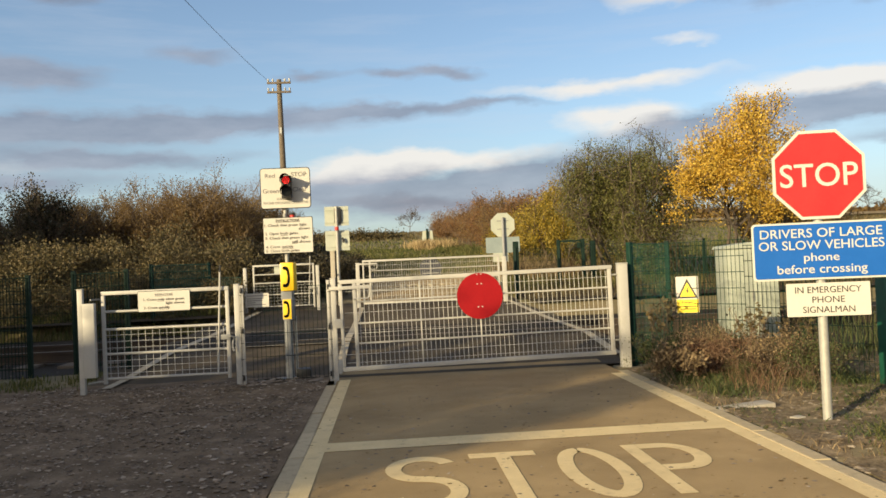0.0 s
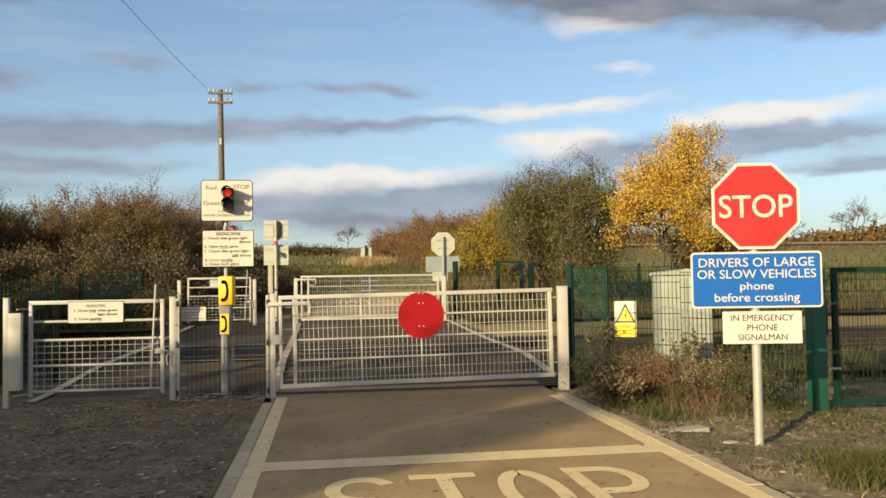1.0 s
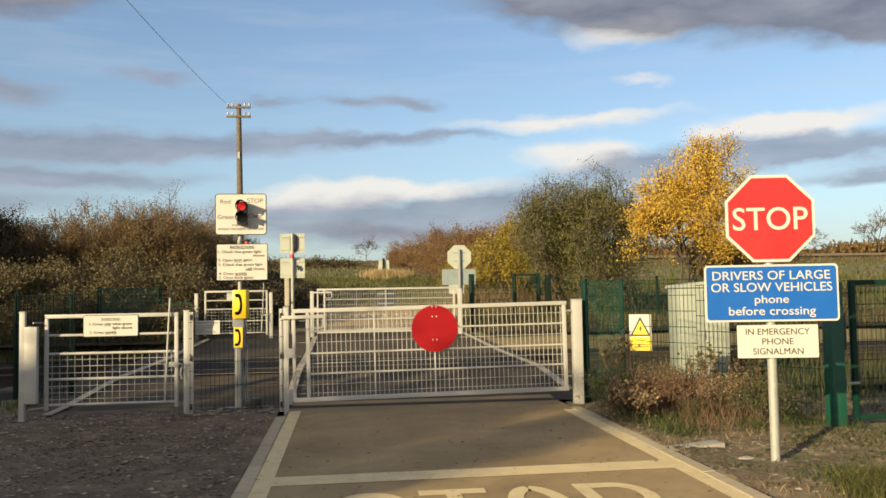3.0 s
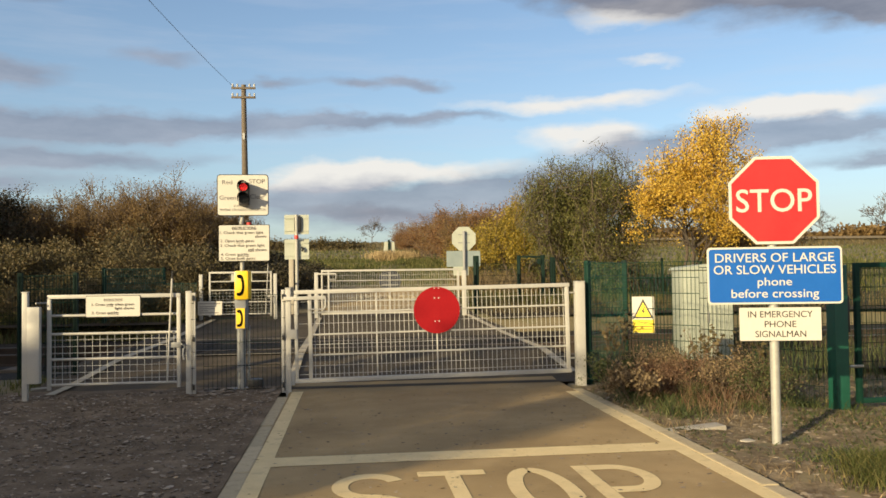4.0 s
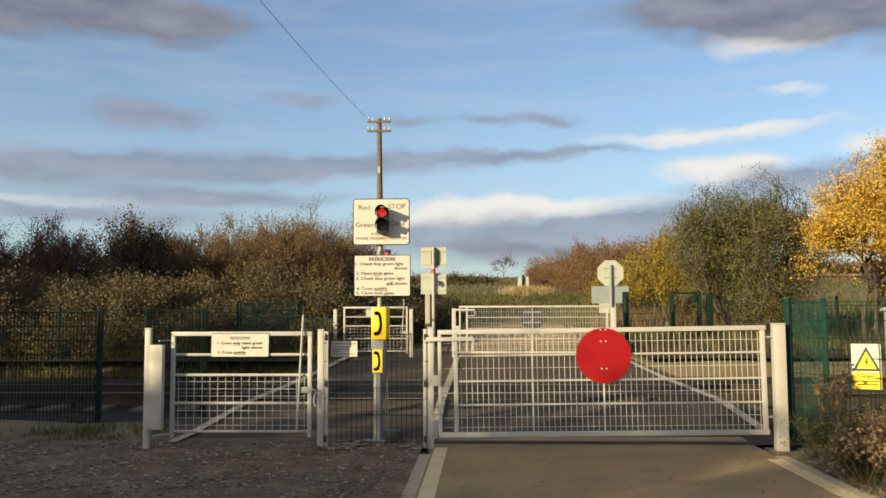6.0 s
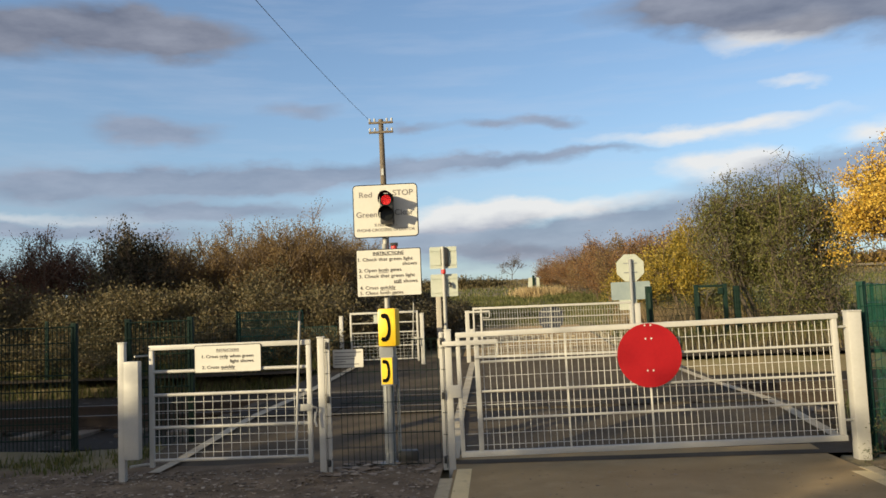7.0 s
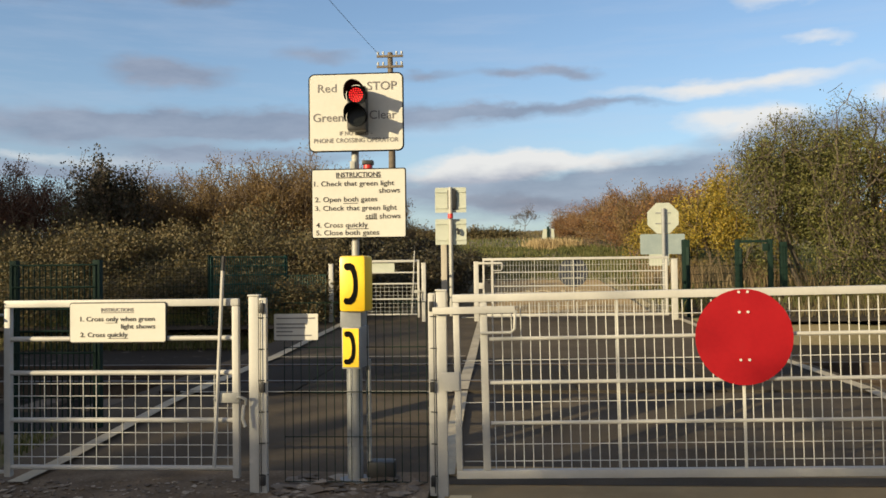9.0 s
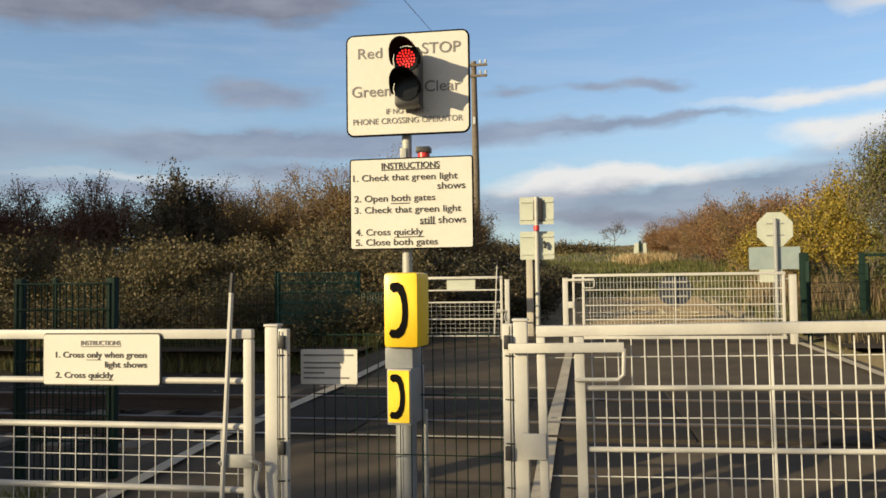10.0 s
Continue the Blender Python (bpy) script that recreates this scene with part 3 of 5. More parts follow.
# dark sheets over the soil, with the trackside shade painted into them
for x0, x1, y0, y1 in ((3.35, 24, 19.6, 25.2), (-26, -3.85, 19.0, 22.4), (3.12, 24, 10.36, 11.9)):
    paving("trackside_earth", x0, x1, y0, y1, "shaded_earth", "bare earth beside the railway, shade put into its colour", 0.07, 24, "earth")
tagged(new("stubble_field", grid_mesh("stubble_field", [12 + i * 22 for i in range(20)], [118 + i * 5 for i in range(7)], lambda x, y: rise(y) + 0.35, "reed")),
       "pale stubble field in low sun", "field", kind="structure")

# white lines of the deck, laid on it
deck_lines = thing("deck_marking", "worn white lines on the dark crossing deck", "road marking", kind="structure")


def line_on_deck(x0, y0, x1, y1, w):
    d = Vector((x1 - x0, y1 - y0)).normalized()
    nx, ny = -d.y * w / 2, d.x * w / 2
    n = max(2, int(math.hypot(x1 - x0, y1 - y0) / 0.5))
    v, f = [], []
    for i in range(n + 1):
        x, y = x0 + (x1 - x0) * i / n, y0 + (y1 - y0) * i / n
        v += [(x + nx, y + ny, rise(y) + 0.03), (x - nx, y - ny, rise(y) + 0.03)]
        if i:
            f.append((2 * i - 2, 2 * i - 1, 2 * i + 1, 2 * i))
    me = bpy.data.meshes.new("line")
    me.from_pydata(v, [], f)
    me.materials.append(M["worn_paint"])
    part("line", me, "worn_paint", deck_lines)


line_on_deck(-3.40, 10.35, -3.2, 13.0, 0.11)
line_on_deck(-3.2, 13.0, -3.2, 20.9, 0.13)
line_on_deck(3.0, 11.0, 2.97, 20.9, 0.12)
line_on_deck(-0.66, 10.6, -0.68, 20.7, 0.11)
line_on_deck(-3.3, 12.85, -0.75, 12.85, 0.06)
line_on_deck(-3.4, 15.72, -0.75, 15.72, 0.06)

# trackbed takes the near-black panel colour to carry the shade lying on it
for x0, x1 in ((-40, -3.78), (3.32, 40)):
    tagged(new("trackbed", grid_mesh("trackbed", [x0 + (x1 - x0) * i / 40 for i in range(41)], [11.95 + i * 0.48 for i in range(17)], lambda x, y: 0.025 + 0.02 * noise.noise((x * 3, y * 3, 2)), "panel")),
           "dark brown ballast bed with its shade put into the colour", "trackbed", kind="structure")
# rubber panels and rails
for px in range(5):
    x0 = DECK[0] - 0.05 + px * 1.32
    for y0, y1 in ((12.92, 13.5), (13.62, 14.91), (15.03, 15.66)):
        tagged(part("rubber_panel", Shape().box(x0 + 0.01, x0 + 1.31, y0, y1, 0.1, 0.228, 0.01), "panel"), "black rubber crossing panel between the rails", "crossing panel", "rubber panels")


def rail_section():
    s = Shape()
    s.box(-70, 70, -0.07, 0.07, 0.0, 0.02).box(-70, 70, -0.01, 0.01, 0.02, 0.13).box(-70, 70, -0.035, 0.035, 0.13, 0.165)
    return s


for ry in (13.55, 14.98):
    r = tagged(part("rail", rail_section(), "rail"), "rusty steel railway rail with a worn head", "rail", "rails")
    place(r, 0, ry, 0.07)
    part("rail_head", Shape().box(-70, 70, -0.03, 0.03, 0.1655, 0.168), "rail_top", r, "bright worn running surface")
sleeper = tagged(part("sleeper", Shape().box(-0.125, 0.125, -1.3, 1.3, 0, 0.11, 0.015), "timber"), "weathered sleeper under the rails", "sleeper", "sleepers")
place(sleeper, 3.6, 14.26, -0.04)
for i in range(1, 22):
    copy_thing(sleeper, pose(3.6 + 0.66 * i, 14.26, -0.04))
for i in range(20):
    copy_thing(sleeper, pose(-4.2 - 0.66 * i, 14.26, -0.04))


def pebbles(name, n, area, size, mat, label, seed, top, squash=0.6):
    """Loose stones as low lumps, one mesh."""
    rng = np.random.default_rng(seed)
    base = np.array([(1, 0, 0), (0.31, 0.95, 0), (-0.81, 0.59, 0), (-0.81, -0.59, 0), (0.31, -0.95, 0), (0.2, 0.1, 0.5), (0, 0, -0.5)])
    tri = np.array([(0, 1, 5), (1, 2, 5), (2, 3, 5), (3, 4, 5), (4, 0, 5), (1, 0, 6), (2, 1, 6), (3, 2, 6), (4, 3, 6), (0, 4, 6)])
    x, y = rng.uniform(area[0], area[1], n), rng.uniform(area[2], area[3], n)
    s = rng.gamma(2.2, size / 2.2, n).clip(size * 0.35, size * 2.4)
    v = np.repeat(base[None], n, 0) * rng.uniform(0.65, 1.25, (n, 7, 1)) * s[:, None, None]
    v[:, 5, :2] += rng.normal(0, 0.3, (n, 2)) * s[:, None]
    v[:, :5, 2] += rng.uniform(-0.1, 0.35, (n, 5)) * s[:, None]
    v[:, :, 2] *= squash
    a = rng.uniform(0, 6.28, n)
    c, d = np.cos(a)[:, None], np.sin(a)[:, None]
    vx, vy = v[:, :, 0] * c - v[:, :, 1] * d, v[:, :, 0] * d + v[:, :, 1] * c
    z = np.array([top(p, q) for p, q in zip(x, y)])
    v = np.stack([vx + x[:, None], vy + y[:, None], v[:, :, 2] + (z + s * 0.1)[:, None]], 2).reshape(-1, 3)
    f = (tri[None] + (np.arange(n) * 7)[:, None, None]).reshape(-1, 3)
    me = bpy.data.meshes.new(name)
    me.from_pydata(v.tolist(), [], f.tolist())
    me.materials.append(M[mat])
    return tagged(new(name, me), label, "stones", kind="stuff")


pebbles("gravel", 22000, (-6.5, -0.78, 3.0, 10.5), 0.0115, "stones", "loose grey and brown stones on the footway", 3, lambda x, y: 0.012, 0.85)
pebbles("rubble", 160, (-1.7, -0.8, 10.0, 10.6), 0.032, "stones", "broken stone round the foot of the signal post", 12, lambda x, y: 0.012)
pebbles("grit", 900, (-0.5, 2.6, 3.5, 10.0), 0.008, "stones", "scattered grit and leaf bits on the asphalt", 5, lambda x, y: 0.0, 0.4)
pebbles("leaf_litter", 900, (-0.7, 2.75, 3.2, 10.1), 0.0065, "leaf_brown", "small brown leaves blown onto the asphalt", 14, lambda x, y: 0.003, 0.15)
pebbles("dead_litter", 15000, (2.8, 6.4, 3.4, 10.0), 0.013, "dry", "dead leaves and stalk bits on the verge", 15, lambda x, y: land(x, y) + 0.004, 0.35)
pebbles("verge_stones", 9000, (2.8, 6.2, 3.5, 10.0), 0.014, "verge_stone", "stones and crumbs on the verge", 6, lambda x, y: land(x, y) + 0.0)
pebbles("ballast", 9000, (3.35, 22, 12.0, 16.6), 0.03, "ballast", "dark ballast stones round the sleepers", 8, lambda x, y: 0.0, 0.8)
pebbles("ballast", 9000, (-22, -3.8, 12.0, 19.5), 0.03, "ballast", "dark ballast stones round the sleepers", 9, lambda x, y: 0.0, 0.8)

# painted marks on the lane
marks = thing("road_marking", "worn cream-white stop line and word on asphalt", "road marking", kind="structure")


def flat_strip(name, pts, width_x, width_y, z=0.0035, far=False):
    """A painted stroke along pts; broader across (x) or along (y) the lane."""
    pts = [Vector(p) for p in pts]
    v, f = [], []
    for i, p in enumerate(pts):
        d = pts[min(i + 1, len(pts) - 1)] - pts[max(i - 1, 0)]
        d = d.normalized()
        n = Vector((-d.y, d.x))
        off = Vector((n.x * width_x / 2, n.y * width_y / 2))
        v += [(p.x + off.x, p.y + off.y, z), (p.x - off.x, p.y - off.y, z)]
        if i:
            f.append((2 * i - 2, 2 * i - 1, 2 * i + 1, 2 * i))
    if far:       # the same marks for those who come the other way
        v = [(2.06 - x, 32.0 - y, rise(32.0 - y) + 0.02) for x, y, _ in v]
    me = bpy.data.meshes.new(name)
    me.from_pydata(v, [], f)
    me.materials.append(M["road_paint"])
    return part(name, me, "road_paint", marks)


def arc(cx, cy, rx, ry, a0, a1, n=16):
    return [(cx + rx * math.cos(radians(a0 + (a1 - a0) * i / n)), cy + ry * math.sin(radians(a0 + (a1 - a0) * i / n))) for i in range(n + 1)]


WX, WY = 0.105, 0.14
flat_strip("edge_line", [(-0.555, -10), (-0.555, 5), (-0.545, 10.2)], 0.13, 0.13, 0.0038)
flat_strip("edge_line", [(2.565, -10), (2.605, 9.6)], 0.15, 0.15, 0.0038)
for far in (False, True):
    flat_strip("stop_line", [(-0.49, 6.42), (2.64, 6.47)], 0.3, 0.3, far=far)
    top, bot, mid = 5.94 - WY / 2, 4.68 + WY / 2, 5.33
    q = (top - mid) / 2
    letter_s = arc(0.2, top - q, 0.19, q, 25, 270, 18) + arc(0.2, bot + q * 1.06, 0.2, q * 1.06, 90, -155, 18)[1:]
    flat_strip("letter", letter_s, WX, WY, far=far)
    flat_strip("letter", [(0.53, top), (0.99, top)], WX, WY, far=far)
    flat_strip("letter", [(0.76, top - WY / 2), (0.76, bot - WY / 2)], WX, WY, far=far)
    flat_strip("letter", arc(1.29, (top + bot) / 2, 0.165, (top - bot) / 2, 90, 450, 36), WX, WY, far=far)
    flat_strip("letter", [(1.66, top + WY / 2), (1.66, bot - WY / 2)], WX, WY, far=far)
    flat_strip("letter", [(1.715, top), (1.86, top)] + arc(1.86, top - 0.3, 0.18, 0.3, 80, -80, 14) + [(1.86, top - 0.6), (1.715, top - 0.6)], WX, WY, far=far)

# concrete edgings, laid piece by piece
edging_l = thing("kerb", "flush concrete edging along the gravel footway", "kerb", kind="structure")
edging_r = thing("kerb", "flush concrete edging along the weedy verge", "kerb", kind="structure")
kerb_piece = Shape().box(-0.06, 0.06, 0.004, 0.911, -0.09, 0.0, 0.012).mesh("kerb_stone", M["kerb"])
rk = random.Random(4)
for i in range(20):
    y0 = -7.6 + i * 0.915
    if y0 + 0.9 < 10.2:
        place(part("kerb_stone", kerb_piece, "kerb", edging_l), -0.675 - 0.004 * max(0, y0 - 5), y0, 0.006 + rk.uniform(-0.002, 0.004), 0, rk.uniform(-0.8, 0.8), rk.uniform(-0.3, 0.3))
    if y0 + 0.9 < 9.9:
        place(part("kerb_stone", kerb_piece, "kerb", edging_r), 2.70 + 0.006 * max(0, y0 - 4), y0, 0.007 + rk.uniform(-0.002, 0.004), 0, rk.uniform(-0.8, 0.8), rk.uniform(-0.4, 0.4))

# ---- gates ----


def vehicle_gate(y, z, x0, x1, flip, label):
    """White framed mesh gate with a round disc; its posts stand apart."""
    g = thing("vehicle_gate", label, "gate", x0, y, z, group="crossing gates")
    g.matrix_world = pose(x0, y, z, 0, 0 if flip else -0.7, 0)      # the near gate hangs a little askew
    w, top = x1 - x0, 1.20
    part("top_rail", Shape().box(0.0, w, -0.03, 0.03, top - 0.047, top, 0.006), "white", g)
    part("bottom_rail", Shape().box(0.0, w, -0.025, 0.025, 0.105, 0.155, 0.006), "white", g)
    for a in (0.0, 0.16, w - 0.055):
        part("stile", Shape().box(a, a + (0.037 if a < 0.1 else 0.044), -0.027, 0.027, 0.156, top - 0.048, 0.006), "white", g)
    for zz in (0.93, 0.67, 0.43):
        part("rail", Shape().tube([(0.21, -0.004, zz), (w - 0.05, -0.004, zz)], 0.0115, 8), "white", g)
    n = int((w - 0.27) / 0.0555)
    wire_v = Shape().tube([(0, 0, 0.16), (0, 0, top - 0.06)], 0.0034, 5, False).mesh("mesh_wire", M["wire_white"], True)
    for i in range(n):
        place(part("mesh_wire", wire_v, "white", g), 0.235 + i * (w - 0.31) / (n - 1), 0.012, 0)
    for zz in (1.06, 0.80, 0.55, 0.30, 0.20):
        part("mesh_wire", Shape().tube([(0.05, 0.018, zz), (w - 0.03, 0.018, zz)], 0.0028, 5, False), "wire_white", g)
    for a, b in ((0.97, 0.005), (1.69, 0.008)):
        part("brace", Shape().box(a - b, a + b, -0.012, 0.002, 0.15, top - 0.05, 0.002), "wire_white", g)
    # slam latch with its loop handle
    part("latch_bar", Shape().box(-0.12, 0.37, -0.05, -0.028, 1.085, 1.127, 0.004), "white", g)
    part("loop_handle", Shape().tube([(0.16, -0.04, 0.97), (0.34, -0.04, 0.97), (0.365, -0.04, 0.99), (0.37, -0.04, 1.10)], 0.009, 8), "white", g)
    part("lower_catch", Shape().box(-0.075, 0.03, -0.045, -0.03, 0.63, 0.74, 0.004), "white", g)
    for zz in (0.28, 1.08):
        part("hinge", Shape().tube([(w - 0.01, 0, zz), (w + 0.10, 0, zz)], 0.011, 8), "galv", g)
    a = 1.69
    ring = [(a + 0.279 * math.cos(2 * math.pi * i / 40), 0.918 + 0.279 * math.sin(2 * math.pi * i / 40)) for i in range(40)]
    s = -1 if not flip else 1
    disc = part("disc", Shape().plate(ring, 0.045 * s, 0.0415 * s), "disc_red" if not flip else "disc_back", g, "round red warning disc" if not flip else "bare grey back of the round disc")
    if not flip:
        for dx in (-0.025, 0.025):
            for dz in (-0.132, 0.145, 0.262):
                part("rivet", Shape().tube([(a + dx, -0.044, 0.918 + dz), (a + dx, -0.051, 0.918 + dz)], 0.008, 8), "cream", disc)
    else:
        for dz in (-0.12, 0.12):
            part("clamp", Shape().box(a - 0.2, a + 0.2, 0.0, 0.04, 0.93 + dz - 0.012, 0.93 + dz + 0.012), "galv", disc)
    return g


def gate_post(x, y, z, h, w, label, cap=0.012):
    p = thing("gate_post", label, "post", x, y, z, group="gate posts")
    part("shaft", Shape().box(-w / 2, w / 2, -w / 2, w / 2, -0.1, h, 0.008), "white", p)
    part("cap", Shape().box(-w / 2 - 0.004, w / 2 + 0.004, -w / 2 - 0.004, w / 2 + 0.004, h + 0.0005, h + cap, 0.004), "white", p)
    return p


def clip_post(x, y, z, h, label, side):
    """White post to which wire panels are clamped with black clips."""
    p = gate_post(x, y, z, h, 0.062, label)
    for zz in (0.06, 0.62, 1.10):
        part("clip", Shape().box(side * 0.056 - 0.014, side * 0.056 + 0.014, -0.055, 0.0, zz, zz + 0.06, 0.004), "black", p, "black panel clip")
    part("edge_strip", Shape().box(side * 0.056 - 0.022, side * 0.056 + 0.022, -0.029, 0.012, 0.0, h - 0.01, 0.004), "white", p)
    for i in range(6):
        part("tie_wire", Shape().tube([(side * 0.032, -0.038, 0.12 + i * 0.19), (side * 0.085, -0.02, 0.12 + i * 0.19)], 0.004, 5), "black", p)
    part("tie_wire", Shape().tube([(side * 0.045, -0.04, 0.02), (side * 0.045, -0.04, h - 0.02)], 0.003, 5), "black", p)
    return p


def foot_gate(y, z, x0, x1, board, label):
    g = thing("foot_gate", label, "gate", x0, y, z, group="crossing gates")
    w, top = x1 - x0, 1.19
    part("top_rail", Shape().box(0.0, w, -0.02, 0.02, top - 0.045, top, 0.008), "white", g)
    for zz in (0.95, 0.74, 0.45, 0.16):
        part("rail", Shape().tube([(0.02, 0, zz), (w - 0.02, 0, zz)], 0.0155, 10), "white", g)
    for a in (0.0, w - 0.042):
        part("stile", Shape().box(a, a + 0.042, -0.021, 0.021, 0.1, top - 0.046, 0.008), "white", g)
    n = int((w - 0.1) / 0.078)
    wire = Shape().tube([(0, 0, 0.16), (0, 0, 0.745)], 0.0027, 5, False).mesh("mesh_wire", M["wire_white"], True)
    for i in range(n):
        place(part("mesh_wire", wire, "white", g), 0.08 + i * (w - 0.16) / (n - 1), 0.012, 0)
    for i in range(7):
        part("mesh_wire", Shape().tube([(0.03, 0.016, 0.22 + i * 0.075), (w - 0.03, 0.016, 0.22 + i * 0.075)], 0.0027, 5, False), "wire_white", g)
    # long lifting rod with a black grip, and the catch it works
    part("lift_rod", Shape().tube([(w - 0.145, -0.05, 0.17), (w - 0.085, -0.05, 1.36)], 0.011, 8), "white", g)
    part("grip", Shape().tube([(w - 0.085, -0.05, 1.36), (w - 0.078, -0.05, 1.45)], 0.0125, 8), "black", g, "black grip of the lifting rod")
    part("catch", Shape().box(w - 0.13, w + 0.01, -0.04, -0.022, 0.56, 0.62, 0.004), "galv", g)
    part("catch_loop", Shape().tube([(w - 0.12, -0.045, 0.60), (w - 0.14, -0.06, 0.585), (w - 0.12, -0.045, 0.56)], 0.008, 6), "galv", g)
    part("hasp", Shape().tube([(w + 0.0, -0.045, 0.59), (w + 0.03, -0.075, 0.60), (w + 0.055, -0.06, 0.585), (w + 0.05, -0.05, 0.55)], 0.009, 6), "galv", g, "steel hasp of the catch")
    part("keep_plate", Shape().tube([(w + 0.04, -0.05, 0.55), (w + 0.035, -0.06, 0.47), (w + 0.05, -0.055, 0.42)], 0.010, 6), "white", g)
    if board:
        b = part("sign_board", Shape().plate(rounded(0.6, 0.235, 0.012), -0.034, -0.026), "cream", g, "white instruction board in a dark edging")
        place(b, 0.735, 0, 1.05)
        part("edging", Shape().plate(rounded(0.614, 0.249, 0.018), -0.0255, -0.022), "black", b)
        write(b, "INSTRUCTIONS", "ink_grey", -0.0, 0.078, 0.205, 0.022, -0.035, 0.01)
        bar(b, -0.103, 0.103, 0.061, 0.004, "ink_grey", -0.035)
        write(b, "1. Cross only when green", "ink", 0.0, 0.018, 0.47, 0.038, -0.035, 0.012)
        write(b, "light shows", "ink", 0.13, -0.028, 0.215, 0.038, -0.035, 0.012)
        write(b, "2. Cross quickly", "ink", -0.085, -0.078, 0.3, 0.038, -0.035, 0.012)
        bar(b, -0.075, 0.0, -0.002, 0.003, "ink", -0.035)
        bar(b, -0.06, 0.065, -0.097, 0.003, "ink", -0.035)
    else:
        place(part("sign_back", Shape().plate(rounded(0.5, 0.22, 0.012), 0.03, 0.034), "back", g, "plain back of a notice"), 0.77, 0, 1.06)
    return g


vehicle_gate(10.2, 0.0, -0.565, 2.765, False, "shut white steel mesh vehicle gate with a red disc")
vehicle_gate(20.9, 0.33, -0.64, 2.79, True, "white steel mesh vehicle gate, shut, beyond the railway")
clip_post(-0.65, 10.22, 0.0, 1.22, "white steel latch post of the vehicle gate", -1)
gate_post(2.88, 10.2, 0.0, 1.25, 0.115, "stout white hinge post at the lane side")
gate_post(-0.76, 20.9, 0.33, 1.13, 0.09, "white latch post beyond the railway")
gate_post(2.9, 20.9, 0.33, 1.14, 0.105, "white hinge post beyond the railway")
foot_gate(10.2, 0.0, -3.37, -1.885, True, "white tubular foot gate with mesh lower half and a notice, shut")
foot_gate(20.9, 0.33, -3.33, -1.83, False, "white tubular foot gate beyond the railway, shut")
clip_post(-1.795, 10.22, 0.0, 1.2, "white steel latch post of the foot gate", 1)
gate_post(-3.52, 20.9, 0.33, 1.12, 0.08, "slim white hinge post of the far foot gate")
gate_post(-1.75, 20.9, 0.33, 1.12, 0.08, "slim white latch post of the far foot gate")

pp = gate_post(-3.555, 10.05, 0.0, 1.22, 0.06, "slim white hinge post with a boxed closer beside the gravel")
part("closer_box", Shape().box(0.032, 0.165, -0.05, 0.03, 0.2, 1.06, 0.008), "white", pp, "white box of the gate closer")
part("hinge", Shape().tube([(0.1, 0.03, 1.1), (0.15, 0.15, 1.1), (0.2, 0.15, 1.1)], 0.009, 6), "galv", pp)
part("hinge", Shape().tube([(0.05, 0.03, 0.13), (0.15, 0.15, 0.13), (0.2, 0.15, 0.13)], 0.012, 6), "white", pp)

# ---- wire fences ----


def wire_panel(name, label, p0, p1, z0, z1, step=0.05, rows=8, mat="dark_wire", posts=True, z_base=0.0, group="mesh fence panels", thick=0.0034):
    """A welded wire panel from p0 to p1, with its own posts at the ends."""
    d = Vector((p1[0] - p0[0], p1[1] - p0[1]))
    w = d.length
    t = thing(name, label, "fence", p0[0], p0[1], z_base, math.degrees(math.atan2(d.y, d.x)), group)
    n = max(4, int(w / step))
    v = Shape().tube([(0, 0, z0), (0, 0, z1)], thick, 4, False).mesh("mesh_wire", M[mat])
    for i in range(n + 1):
        place(part("mesh_wire", v, mat, t), i * w / n, 0, 0)
    for i in range(rows + 1):
        z = z0 + (z1 - z0) * i / rows
        part("mesh_wire", Shape().tube([(0, -0.005, z), (w, -0.005, z)], thick * 1.15, 4, False), mat, t)
    if posts:
        for a in ((0, w) if posts is True else posts):
            part("post", Shape().box(a - 0.03, a + 0.03, 0.005, 0.065, -0.2, z1 + 0.04, 0.004), "green" if mat == "green" else "dark_wire", t, "green coated post")
    return t


side = wire_panel("mesh_fence", "dark wire panel closing the gap beside the foot gate", (-1.66, 10.40), (-0.76, 10.40), 0.03, 1.15, 0.05, 4, "dark_wire", False, thick=0.0026)
n = thing("notice", "small white notice with grey lines on the wire panel", "sign", -1.58, 10.385, 1.0)
part("plate", Shape().plate(rounded(0.28, 0.165, 0.006), -0.004, 0.0), "cream", n)
for i, (a, b) in enumerate(((-0.125, 0.12), (-0.125, 0.07), (-0.125, 0.06), (-0.125, -0.02), (-0.125, 0.1))):
    bar(n, a, b, 0.055 - i * 0.024 - (0.012 if i else 0), 0.008, "ink_grey", -0.005, "text_line")

wire_panel("mesh_fence", "green welded wire fence panel by the lane", (2.98, 10.25), (3.9, 9.0), 0.05, 1.47, 0.05, 8, "green", (0.0,))
wire_panel("mesh_fence", "green welded wire fence panel behind the weeds", (3.9, 9.0), (4.66, 7.88), 0.05, 1.4, 0.05, 8, "dark_wire", False)
wire_panel("mesh_fence", "dense green wire panel seen end-on by the hinge post", (2.98, 10.3), (4.1, 12.0), 0.05, 1.50, 0.055, 8, "green_post", (2.03,), thick=0.0026)
wire_panel("mesh_fence", "green wire fence panel along the trackside", (4.1, 12.0), (6.4, 12.1), 0.0, 1.45, 0.05, 8, "dark_wire", False)
wire_panel("mesh_fence", "green wire fence panel along the trackside", (6.4, 12.1), (9.0, 12.2), 0.0, 1.45, 0.05, 8, "dark_wire", False)
wire_panel("mesh_fence", "dark green wire fence panel beside the footway", (-8.2, 11.75), (-4.85, 11.7), 0.0, 1.40, 0.045, 8, "dark_wire", True, thick=0.006)
